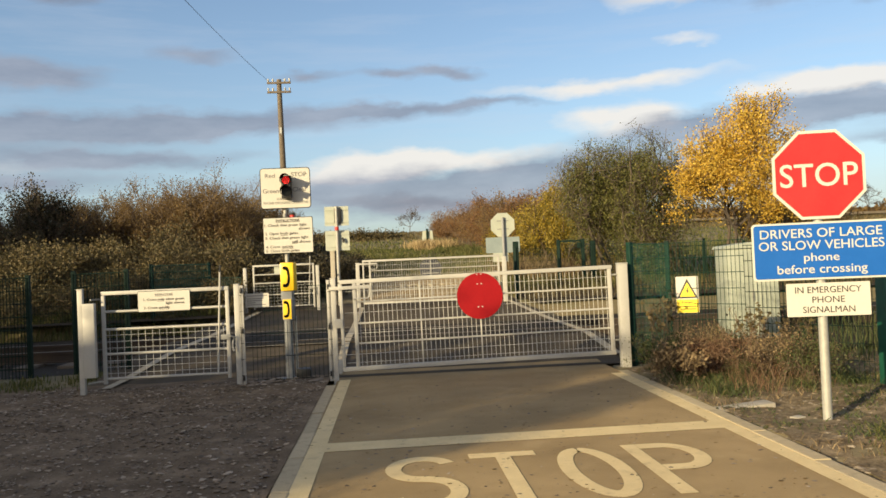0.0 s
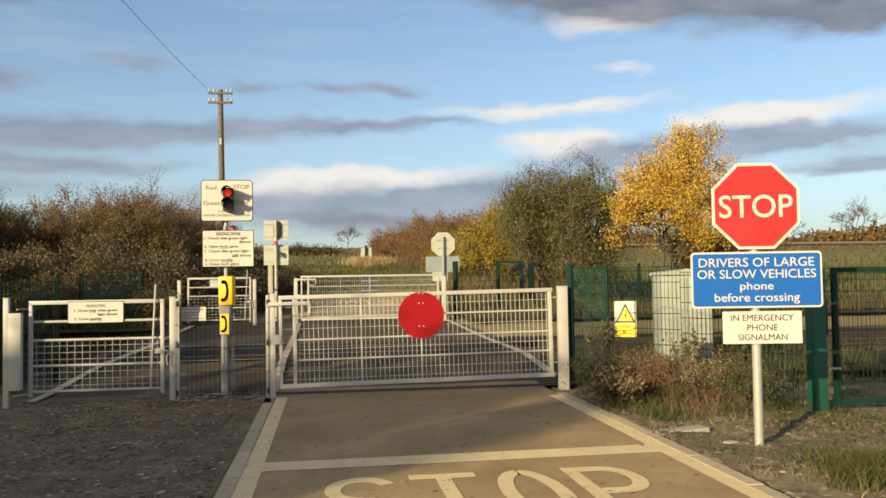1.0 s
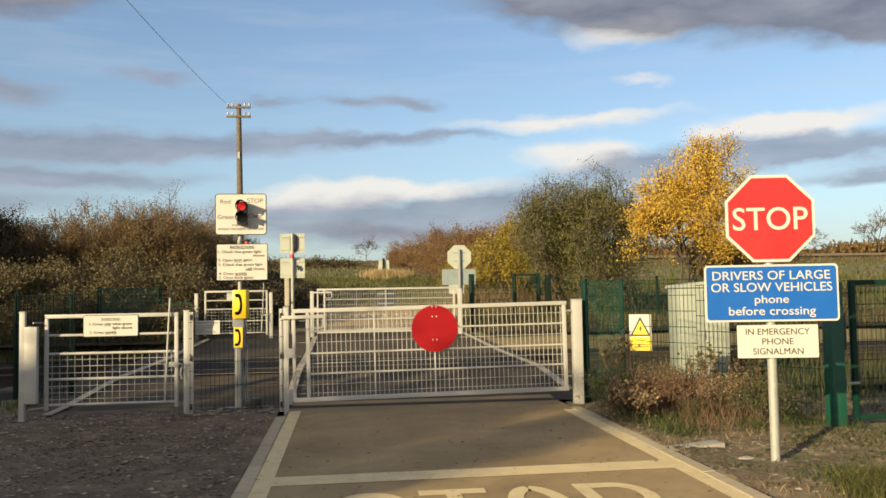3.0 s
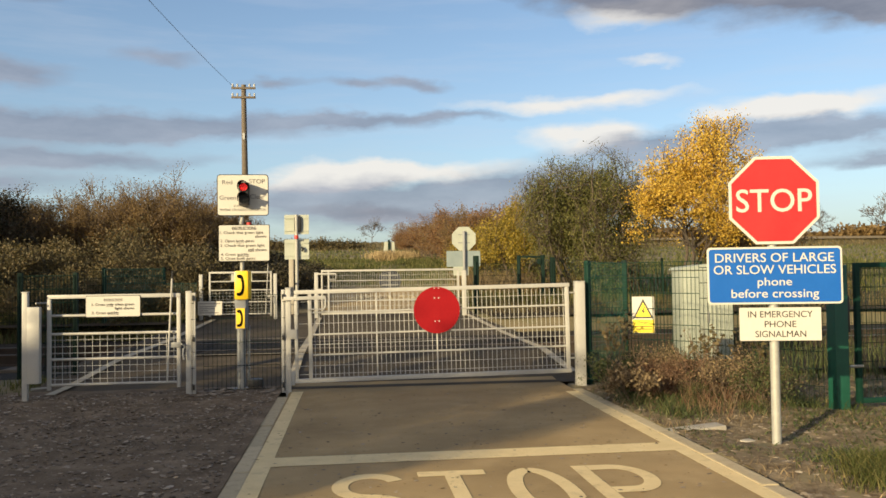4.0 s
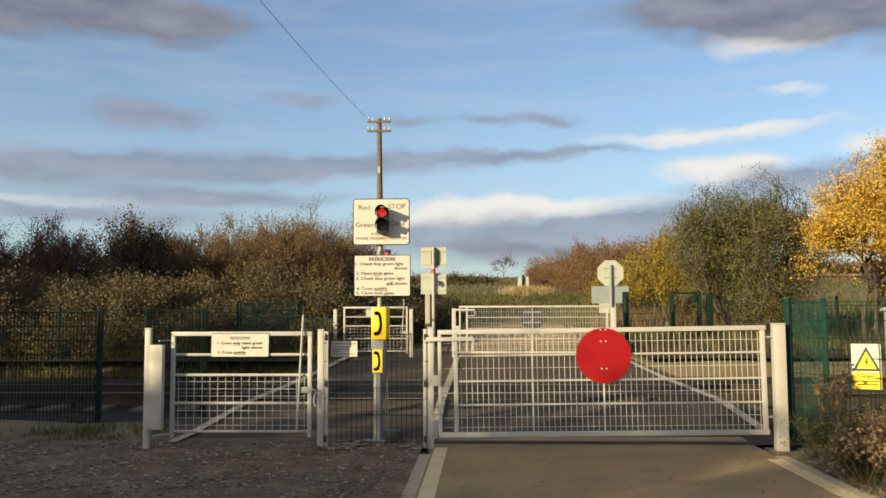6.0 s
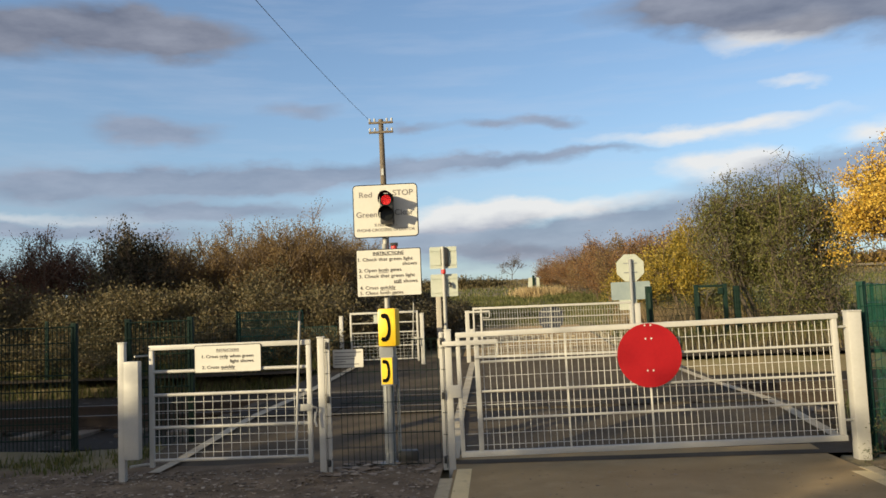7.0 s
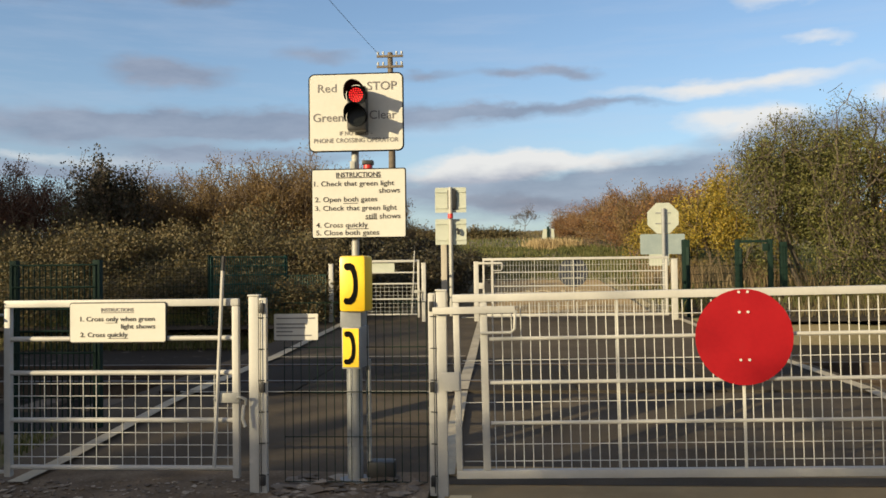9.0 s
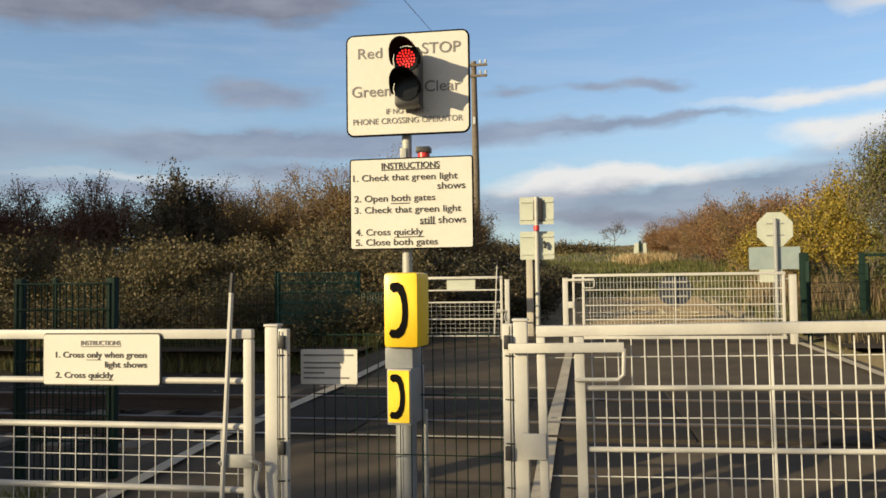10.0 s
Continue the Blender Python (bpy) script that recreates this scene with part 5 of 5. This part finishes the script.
def plant(name, label, category, base, height, width, leaves, leaf, mat, seed, stems=1, depth=3, scatter=0.16, lean=0.25, radius=0.11, kids=3, spread=0.6, first=0.34, group="", bare=0.1, droop=0.0, depth_y=1.0, thin=0.0035, twigs=True, dome=False):
    """A tree or shrub of true limbs and single leaves, scaled to the height and width given."""
    rng = np.random.default_rng(seed)
    segs, tips = [], []
    for s in range(stems):
        a = rng.uniform(0, 6.28)
        off = np.array((math.cos(a), math.sin(a), 0)) * (0.0 if stems == 1 else rng.uniform(0.02, 0.22))
        grow(rng, off, (math.cos(a) * lean, math.sin(a) * lean, 1.0), first * rng.uniform(0.75, 1.2), 0.03, depth, segs, tips, spread, 0.12, kids)
    tips = np.array(tips)
    lo, hi = np.percentile(tips, 1.5, axis=0), np.percentile(tips, 98.5, axis=0)
    k = np.array((width / (hi[0] - lo[0]), width * depth_y / (hi[1] - lo[1]), height / hi[2]))
    mid = np.array(((lo[0] + hi[0]) / 2, (lo[1] + hi[1]) / 2, 0)) * 0.8
    t = thing(name, label, category, *base, group=group)
    s = Shape()
    f = radius / 0.03
    for pts, r0, r1 in segs:
        if not twigs and r0 < 0.006:
            continue
        q = [tuple((p - mid * min(1.0, p[2] / 0.2)) * k) for p in pts]
        end = Vector(q[-1])
        if dome and math.hypot(end.x / (width * 0.55), end.y / (width * depth_y * 0.55), max(end.z - height * 0.45, 0) / (height * 0.55)) > 1:
            continue
        s.tube(q, [max(thin, (r0 + (r1 - r0) * i / (len(q) - 1)) * f) for i in range(len(q))], 7 if r0 > 0.02 else 3, False)
    me = bpy.data.meshes.new("branchwork")
    me.from_pydata(s.v, [], s.f)
    me.materials.append(M["bark" if category == "tree" else "twig"])
    part("branchwork", me, "bark", t, "dark bare twigs and stems")
    tips = (tips - mid) * k
    keep = tips[rng.random(len(tips)) >= bare]
    pts = keep[rng.integers(0, len(keep), leaves)] + rng.normal(0, scatter, (leaves, 3))
    pts = pts[pts[:, 2] > 0.02]
    if dome:          # a browsed, rounded outline
        r = np.sqrt((pts[:, 0] / (width * 0.52)) ** 2 + (pts[:, 1] / (width * depth_y * 0.52)) ** 2 + (np.maximum(pts[:, 2] - height * 0.45, 0) / (height * 0.52)) ** 2)
        pts = pts[r < rng.normal(0.95, 0.09, len(pts))]
    part("foliage", leaf_cloud("foliage", pts, leaf, mat, rng, droop=droop), mat, t)
    return t


def again(t, base, wide=1.0, tall=1.0, turn=0.0):
    """Another plant of the same growth, turned and scaled."""
    return copy_thing(t, pose(*base, 0, 0, turn) @ Matrix.Diagonal((wide, wide, tall, 1)))


def blades(name, label, n, where, mat, seed, h=(0.12, 0.4), w=0.006, lean=0.5, ground=land):
    """Grass blades as thin bent triangles, one mesh."""
    rng = np.random.default_rng(seed)
    xy = where(rng, n)
    n = len(xy)
    z = np.array([ground(a, b) for a, b in xy])
    hh = rng.uniform(*h, n)
    a = rng.uniform(0, 6.28, n)
    lx, ly = np.cos(a) * hh * lean * rng.uniform(0.2, 1, n), np.sin(a) * hh * lean * rng.uniform(0.2, 1, n)
    b = rng.uniform(0, 6.28, n)
    ww = w * rng.uniform(0.6, 1.5, n)
    wx, wy = np.cos(b) * ww, np.sin(b) * ww
    p = np.column_stack([xy, z - 0.01])
    v = np.stack([p - np.column_stack([wx, wy, 0 * z]), p + np.column_stack([wx, wy, 0 * z]),
                  p + np.column_stack([lx * 0.4 + wx * 0.7, ly * 0.4 + wy * 0.7, hh * 0.6]), p + np.column_stack([lx * 0.4 - wx * 0.7, ly * 0.4 - wy * 0.7, hh * 0.6]),
                  p + np.column_stack([lx, ly, hh])], 1).reshape(-1, 3)
    o = (np.arange(n) * 5)[:, None]
    quads, tris = (o + np.array((0, 1, 2, 3))).tolist(), (o + np.array((3, 2, 4))).tolist()
    me = bpy.data.meshes.new(name)
    me.from_pydata(v.tolist(), [], quads + tris)
    me.materials.append(M[mat])
    return tagged(new(name, me), label, "grass", kind="stuff")


def field(x0, x1, y0, y1, clump=0.0, n_clumps=40):
    def where(rng, n):
        if not clump:
            return np.column_stack([rng.uniform(x0, x1, n), rng.uniform(y0, y1, n)])
        c = np.column_stack([rng.uniform(x0, x1, n_clumps), rng.uniform(y0, y1, n_clumps)])
        return c[rng.integers(0, n_clumps, n)] + rng.normal(0, clump, (n, 2))
    return where


G = "bushes beyond the railway"
plant("hawthorn_tree", "dense dark green hawthorn with a leaning trunk", "tree", (7.5, 26.2, 0.6), 5.0, 4.3, 110000, 0.034, "leaf_green", 13, 7, 4, 0.16, 0.75, 0.08, 3, 0.85, 0.26, bare=0.05, dome=True, thin=0.007)
plant("yellow_tree", "small tree in bright yellow autumn leaf", "tree", (10.3, 24.2, 0.5), 5.15, 3.9, 48000, 0.040, "leaf_yellow", 23, 2, 4, 0.13, 0.25, 0.07, 3, 0.6, 0.3, bare=0.2, thin=0.007)
plant("gold_bush", "bush turning gold beside the hawthorn", "bush", (6.0, 28.5, 0.7), 3.0, 2.8, 22000, 0.042, "leaf_gold", 31, 5, 3, 0.12, 0.5, 0.05, 3, 0.6, 0.4, G)
plant("gold_bush", "low bush in yellow leaf by the far lane", "bush", (5.0, 31.5, 0.9), 2.2, 2.2, 15000, 0.042, "leaf_gold", 32, 5, 3, 0.12, 0.5, 0.04, 3, 0.6, 0.4, G)
# hedge along the far lane, russet
RL = "russet leafed hedge bush beside the far lane"
kinds = [plant("russet_bush", RL, "bush", (6.1 - 0.1 * i, 34 + 4.1 * i, rise(34 + 4.1 * i) - 0.1), 3.0, 3.2, 17000, 0.045, m, 40 + i, 8, 3, 0.13, 0.4, 0.03, 3, 0.55, 0.45, G, depth_y=1.3, thin=0.008) for i, m in enumerate(("leaf_red", "leaf_brown", "leaf_red"))]
for i in range(3, 11):
    y = 34 + 4.1 * i
    again(kinds[i % 3], (6.0 - 0.03 * i + 0.3 * math.sin(i * 2.1), y, rise(y) - 0.1), 1.0 + 0.1 * math.sin(i), 0.95 - 0.05 * max(0, i - 4) + 0.1 * math.sin(i * 1.7), i * 97)
# tall thicket on the other side
TL = "tall autumn thicket bush with brown leaves and bare twigs"
# third kind, red-brown, has the shade of the thicket's left end in its colour
kinds = [plant("thicket_bush", TL, "bush", (x, y, rise(y) - 0.1), h, w, 40000, 0.033, mat, 70 + i, 11, 3, 0.10, 0.35, 0.035, 3, 0.5, 0.45, G, bare=0.1, thin=0.008)
         for i, (x, y, h, w, mat) in enumerate(((-5.7, 29.0, 3.7, 3.2, "leaf_brown"), (-7.7, 28.6, 3.4, 3.4, "leaf_brown"), (-14.2, 28.0, 3.5, 3.4, "leaf_red_shaded")))]
for i, (x, y, k, sz) in enumerate(((-9.8, 28.6, 0, 0.84), (-12.2, 29.4, 2, 0.8), (-16.6, 28.4, 2, 0.95), (-19.5, 29, 2, 1.0), (-5.1, 32.0, 0, 0.9), (-5.6, 36.5, 1, 0.85), (-22.5, 29, 2, 0.95), (-25.5, 30, 2, 0.9), (-10.7, 32, 1, 0.95), (-7.5, 33, 0, 0.9))):
    again(kinds[k], (x, y, rise(y) - 0.1), 1.05, sz, 60 + i * 71)
plant("thorn_bush", "dark rounded thorn bush above the brambles", "bush", (-10.6, 26.6, 0.55), 3.6, 2.3, 12000, 0.05, "leaf_scrub", 82, 3, 4, 0.10, 0.3, 0.05, 3, 0.6, 0.35, G)
# bramble bank
BL = "tangled bramble mound with dull green and rusty leaves"
kinds = [plant("bramble", BL, "bramble", (-4.7 - 1.5 * i, 22.9 + 0.5 * i, 0.35), 1.65, 2.7, 17000, 0.042, "leaf_bramble", 100 + i, 10, 3, 0.11, 0.9, 0.02, 3, 0.8, 0.4, "brambles beyond the railway", depth_y=1.1, twigs=False) for i in range(3)]
for i in range(3, 21):
    j = i % 13
    x = -4.6 - 1.55 * j + 0.4 * math.sin(i * 3.3)
    y = 22.7 + 0.8 * math.sin(i * 1.9) + (1.7 if i > 12 else 0)
    again(kinds[i % 3], (x, y, rise(y) - 0.1), 1.0 + 0.12 * math.sin(i * 1.3), 1.0 + 0.15 * math.sin(i * 2.3) + (0.2 if i > 12 else 0), i * 83)
for i in range(9):
    x = -4.9 - 1.9 * i + 0.3 * math.sin(i * 5.1)
    again(kinds[i % 3], (x, 20.9 + 0.3 * math.sin(i * 2.7), 0.22), 0.95, 0.62 + 0.1 * math.sin(i * 1.9), i * 61 + 15)
# dark scrub behind the far foot gate and beside the far lane
sc = plant("scrub_bush", "low dark scrub beside the far lane", "bush", (-3.6, 25.5, 0.5), 1.5, 2.1, 10000, 0.05, "leaf_scrub", 130, 6, 3, 0.13, 0.7, 0.02, 3, 0.7, 0.4, G)
for i, (x, y, k) in enumerate(((-3.3, 29.0, 0.9), (-3.0, 33.0, 0.85), (-3.1, 23.9, 0.7), (-4.3, 27, 1.1), (-2.8, 37, 0.8), (-2.3, 24.6, 0.75), (-1.9, 27.2, 0.7), (-2.3, 30.5, 0.8), (-1.6, 34.0, 0.6), (-3.6, 22.9, 0.8))):
    again(sc, (x, y, rise(y) - 0.1), 1.0, k, i * 77 + 30)
fh = plant("field_hedge", "low dark hedge between the far fields", "hedge", (-3.0, 92, rise(92) - 0.1), 1.0, 10, 9000, 0.12, "leaf_bramble", 160, 9, 3, 0.25, 0.9, 0.03, 3, 0.8, 0.4, "field hedges", depth_y=0.3, twigs=False)
for i in range(1, 5):
    again(fh, (-3.0 - 8.5 * i, 92 + 1.5 * math.sin(i * 2.0), rise(92) - 0.1), 1.0, 1.0 + 0.25 * math.sin(i * 1.7), 180 * (i % 2))
# bushes by the far field
fb = plant("field_bush", "brown scrubby bush at the field side", "bush", (14.0, 28.4, 0.65), 2.6, 3.4, 14000, 0.05, "leaf_brown", 150, 7, 3, 0.18, 0.5, 0.03, 3, 0.65, 0.4, G, bare=0.2)
for i, (x, y, w, k) in enumerate(((12.9, 23.2, 0.6, 0.7), (16.0, 31, 0.8, 0.9))):
    again(fb, (x, y, rise(y) - 0.1), w, k, i * 67 + 20)
# distant trees and hedge on the rise
dh = plant("distant_hedge", "distant brown hedge on the rise", "hedge", (20, 150, 7.3), 1.9, 15, 3000, 0.5, "leaf_brown", 170, 8, 2, 0.5, 0.9, 0.08, 3, 0.8, 0.4, "distant hedges", depth_y=0.3, twigs=False)
for i in range(1, 16):
    again(dh, (20 + i * 13.5, 150, 7.3), 1.0, 1.0 + 0.35 * math.sin(i * 2.2), 180 * (i % 2))
dt = plant("distant_tree", "distant bare tree on the skyline", "tree", (3.8, 148, 7.2), 4.4, 4.2, 30, 0.12, "leaf_brown", 190, 1, 4, 0.2, 0.1, 0.09, 3, 0.6, 0.3, "distant trees", thin=0.012)
for x, k in ((88, 1.4), (101, 1.9), (60, 1.0), (110, 1.3)):
    again(dt, (x, 148, 7.2), k, k, x * 3)
# unseen hedgerow behind the walker, set there to shade the footway
HB = "hedgerow behind the footway"
hb = plant("roadside_bush", "tall hedgerow bush behind the footway", "bush", (-24.0, 6.0, -0.05), 5.0, 3.2, 9500, 0.11, "leaf_brown", 210, 7, 3, 0.2, 0.35, 0.04, 3, 0.6, 0.42, HB)
for i, (p, wide, tall) in enumerate(((-18.0, 1.0, 1.4), (-15.2, 1.0, 1.3), (-12.6, 1.0, 1.15), (-10.2, 1.0, 0.96), (-8.2, 0.95, 0.98), (-6.4, 0.95, 1.05))):
    again(hb, ((p - 12) / 1.414, (-12 - p) / 1.414, -0.05), wide, tall, i * 59)
plant("roadside_bush", "tall leafy hedgerow bush behind the lane", "bush", ((-5.6 - 12) / 1.414, (-12 + 5.6) / 1.414, -0.05), 5.6, 2.1, 11000, 0.10, "leaf_brown", 219, 5, 3, 0.2, 0.35, 0.03, 3, 0.6, 0.42, HB, bare=0.2)
# trees out of view, added to keep sun off the thicket's left end
tr = plant("roadside_tree", "tall unseen tree added to shade the thicket", "tree", (-26.5, 13.0, -0.1), 9.5, 5.0, 12000, 0.2, "leaf_brown", 230, 3, 4, 0.3, 0.3, 0.14, 3, 0.6, 0.34, HB)
for i, (p, qd, k) in enumerate(((-32.5, -8, 1.05), (-36.5, -8, 1.0), (-41, -8, 1.0))):
    again(tr, ((p + qd) / 1.414, (qd - p) / 1.414, -0.1), 1.0, k, i * 77)

# verge beside the lane: dead docks, thistles and grass
VG = "weeds on the verge"
rv = random.Random(9)
kinds = [plant("dead_weed", "dry brown weed with seed heads on the verge", "weed", (3.5 + 0.2 * i, 9.0 - 0.35 * i, land(3.5 + 0.2 * i, 9.0 - 0.35 * i)), 0.5, 0.6, 2000, 0.0135, ("dry", "dead_red", "dry", "weed_green")[i], 300 + i, 9, 3, 0.035, 0.45, 0.006, 2, 0.5, 0.5, VG, thin=0.0012) for i in range(4)]
for i in range(9):
    f, off = rv.random() * 0.72, rv.uniform(0.1, 0.7)
    x, y = 3.0 + 1.7 * f - 0.81 * off + 0.25, 10.0 - 2.4 * f - 0.59 * off
    if math.hypot(x - SGX, y - SGY) < 0.45 or x < 2.95:
        continue
    again(kinds[i % 4], (x, y, land(x, y)), rv.uniform(0.4, 1.0), rv.uniform(0.35, 1.15), i * 47)
th = plant("thistle", "tall dead thistle with dark heads by the fence", "weed", (3.12, 9.5, 0.0), 0.85, 0.4, 160, 0.035, "leaf_bramble", 340, 3, 2, 0.02, 0.25, 0.008, 3, 0.4, 0.5, VG, thin=0.002)
for i, (x, y, k) in enumerate(((3.85, 8.75, 0.85), (4.2, 8.4, 0.8))):
    again(th, (x, y, land(x, y)), 1.0, k, i * 100 + 40)
for i, (x, y) in enumerate(((3.05, 9.25), (3.3, 8.9), (2.98, 8.6), (3.6, 9.0))):
    plant("green_weed", "small leafy weed with yellowish leaves", "weed", (x, y, land(x, y)), 0.4, 0.5, 1200, 0.026, ("weed_green", "dead_red", "dry", "weed_green")[i], 350 + i, 6, 2, 0.03, 0.6, 0.005, 3, 0.6, 0.5, VG, thin=0.0012)
blades("verge_grass", "rough green and straw grass on the verge", 5000, field(2.85, 6.5, 3.4, 10.0, 0.16, 60), "dry", 61, (0.02, 0.09), 0.0035, 1.2)
blades("verge_grass", "tufts of green grass near the edging", 11000, field(3.4, 4.7, 4.7, 5.7, 0.13, 16), "grass", 62, (0.04, 0.16), 0.0032, 1.1)
blades("verge_weeds", "low green creeping weeds among the stones", 9000, field(2.95, 6.2, 5.6, 9.4, 0.14, 70), "weed_green", 74, (0.015, 0.06), 0.006, 1.6)
blades("dry_grass", "dry straw stems on the verge", 1100, field(3.1, 5.0, 7.7, 9.6, 0.12, 20), "dead_red", 63, (0.08, 0.3), 0.002, 0.9)
blades("footway_grass", "short grass tufts at the gravel's edge", 6500, field(-9, -3.35, 7.6, 11.6, 0.14, 50), "grass", 64, (0.03, 0.12))
blades("trackside_grass", "rank grass beside the railway", 5500, field(3.3, 16, 9.5, 12.0), "weed_green", 65, (0.1, 0.45), 0.005)
blades("trackside_grass", "rank grass beyond the railway", 7000, field(3.4, 20, 20.2, 24), "leaf_bramble", 66, (0.1, 0.45), 0.007)
blades("verge_grass", "green weeds along the fence foot", 4500, field(3.0, 4.9, 7.7, 9.9, 0.13, 26), "weed_green", 73, (0.03, 0.14), 0.004, 1.2)
blades("trackside_grass", "rank grass beyond the railway", 17000, field(-22, -3.8, 18.9, 22.2), "grass", 67, (0.1, 0.4), 0.009)
blades("field_grass", "rough green grass below the autumn trees", 16000, field(8, 40, 24, 48), "grass", 77, (0.15, 0.4), 0.02)
blades("lane_grass", "green verge grass along the far lane", 14000, field(3.1, 9, 22, 60), "grass", 68, (0.1, 0.4), 0.015)
blades("lane_grass", "grass growing over the old track beyond the lane", 9000, field(-1, 3.2, 31, 60), "grass", 78, (0.08, 0.25), 0.015)
blades("lane_grass", "green verge grass along the far lane", 12000, field(-8, -0.9, 32, 60), "grass", 69, (0.1, 0.35), 0.015)
blades("pale_reed", "pale dead reeds by the far lane", 2600, field(1.9, 4.4, 56, 62, 0.35, 18), "reed", 70, (0.3, 0.8), 0.018)
blades("pale_reed", "pale dead reeds by the far fence", 2600, field(3.6, 8, 25, 29, 0.4, 24), "dry", 71, (0.3, 0.9), 0.008)
blades("meadow_grass", "rough meadow rising in the distance", 22000, field(-60, 90, 84, 128), "leaf_bramble", 72, (0.15, 0.45), 0.05)
blades("meadow_grass", "green pasture beyond the hedges", 26000, field(-40, 70, 46, 86), "grass", 75, (0.1, 0.3), 0.035)
# loose slabs and stones on the verge
for i, (x, y, sx, sy, sz, a) in enumerate(((3.02, 7.15, 0.55, 0.16, 0.015, 8), (3.28, 6.68, 0.10, 0.08, 0.022, 20), (4.2, 5.6, 0.9, 0.1, 0.06, 28))):
    st = tagged(part("stone_slab", Shape().box(-sx / 2, sx / 2, -sy / 2, sy / 2, -0.05, sz, 0.01), "concrete"), "broken pale concrete slab lying on the verge", "stone", "loose slabs")
    place(st, x, y, land(x, y), 2, -3, a)
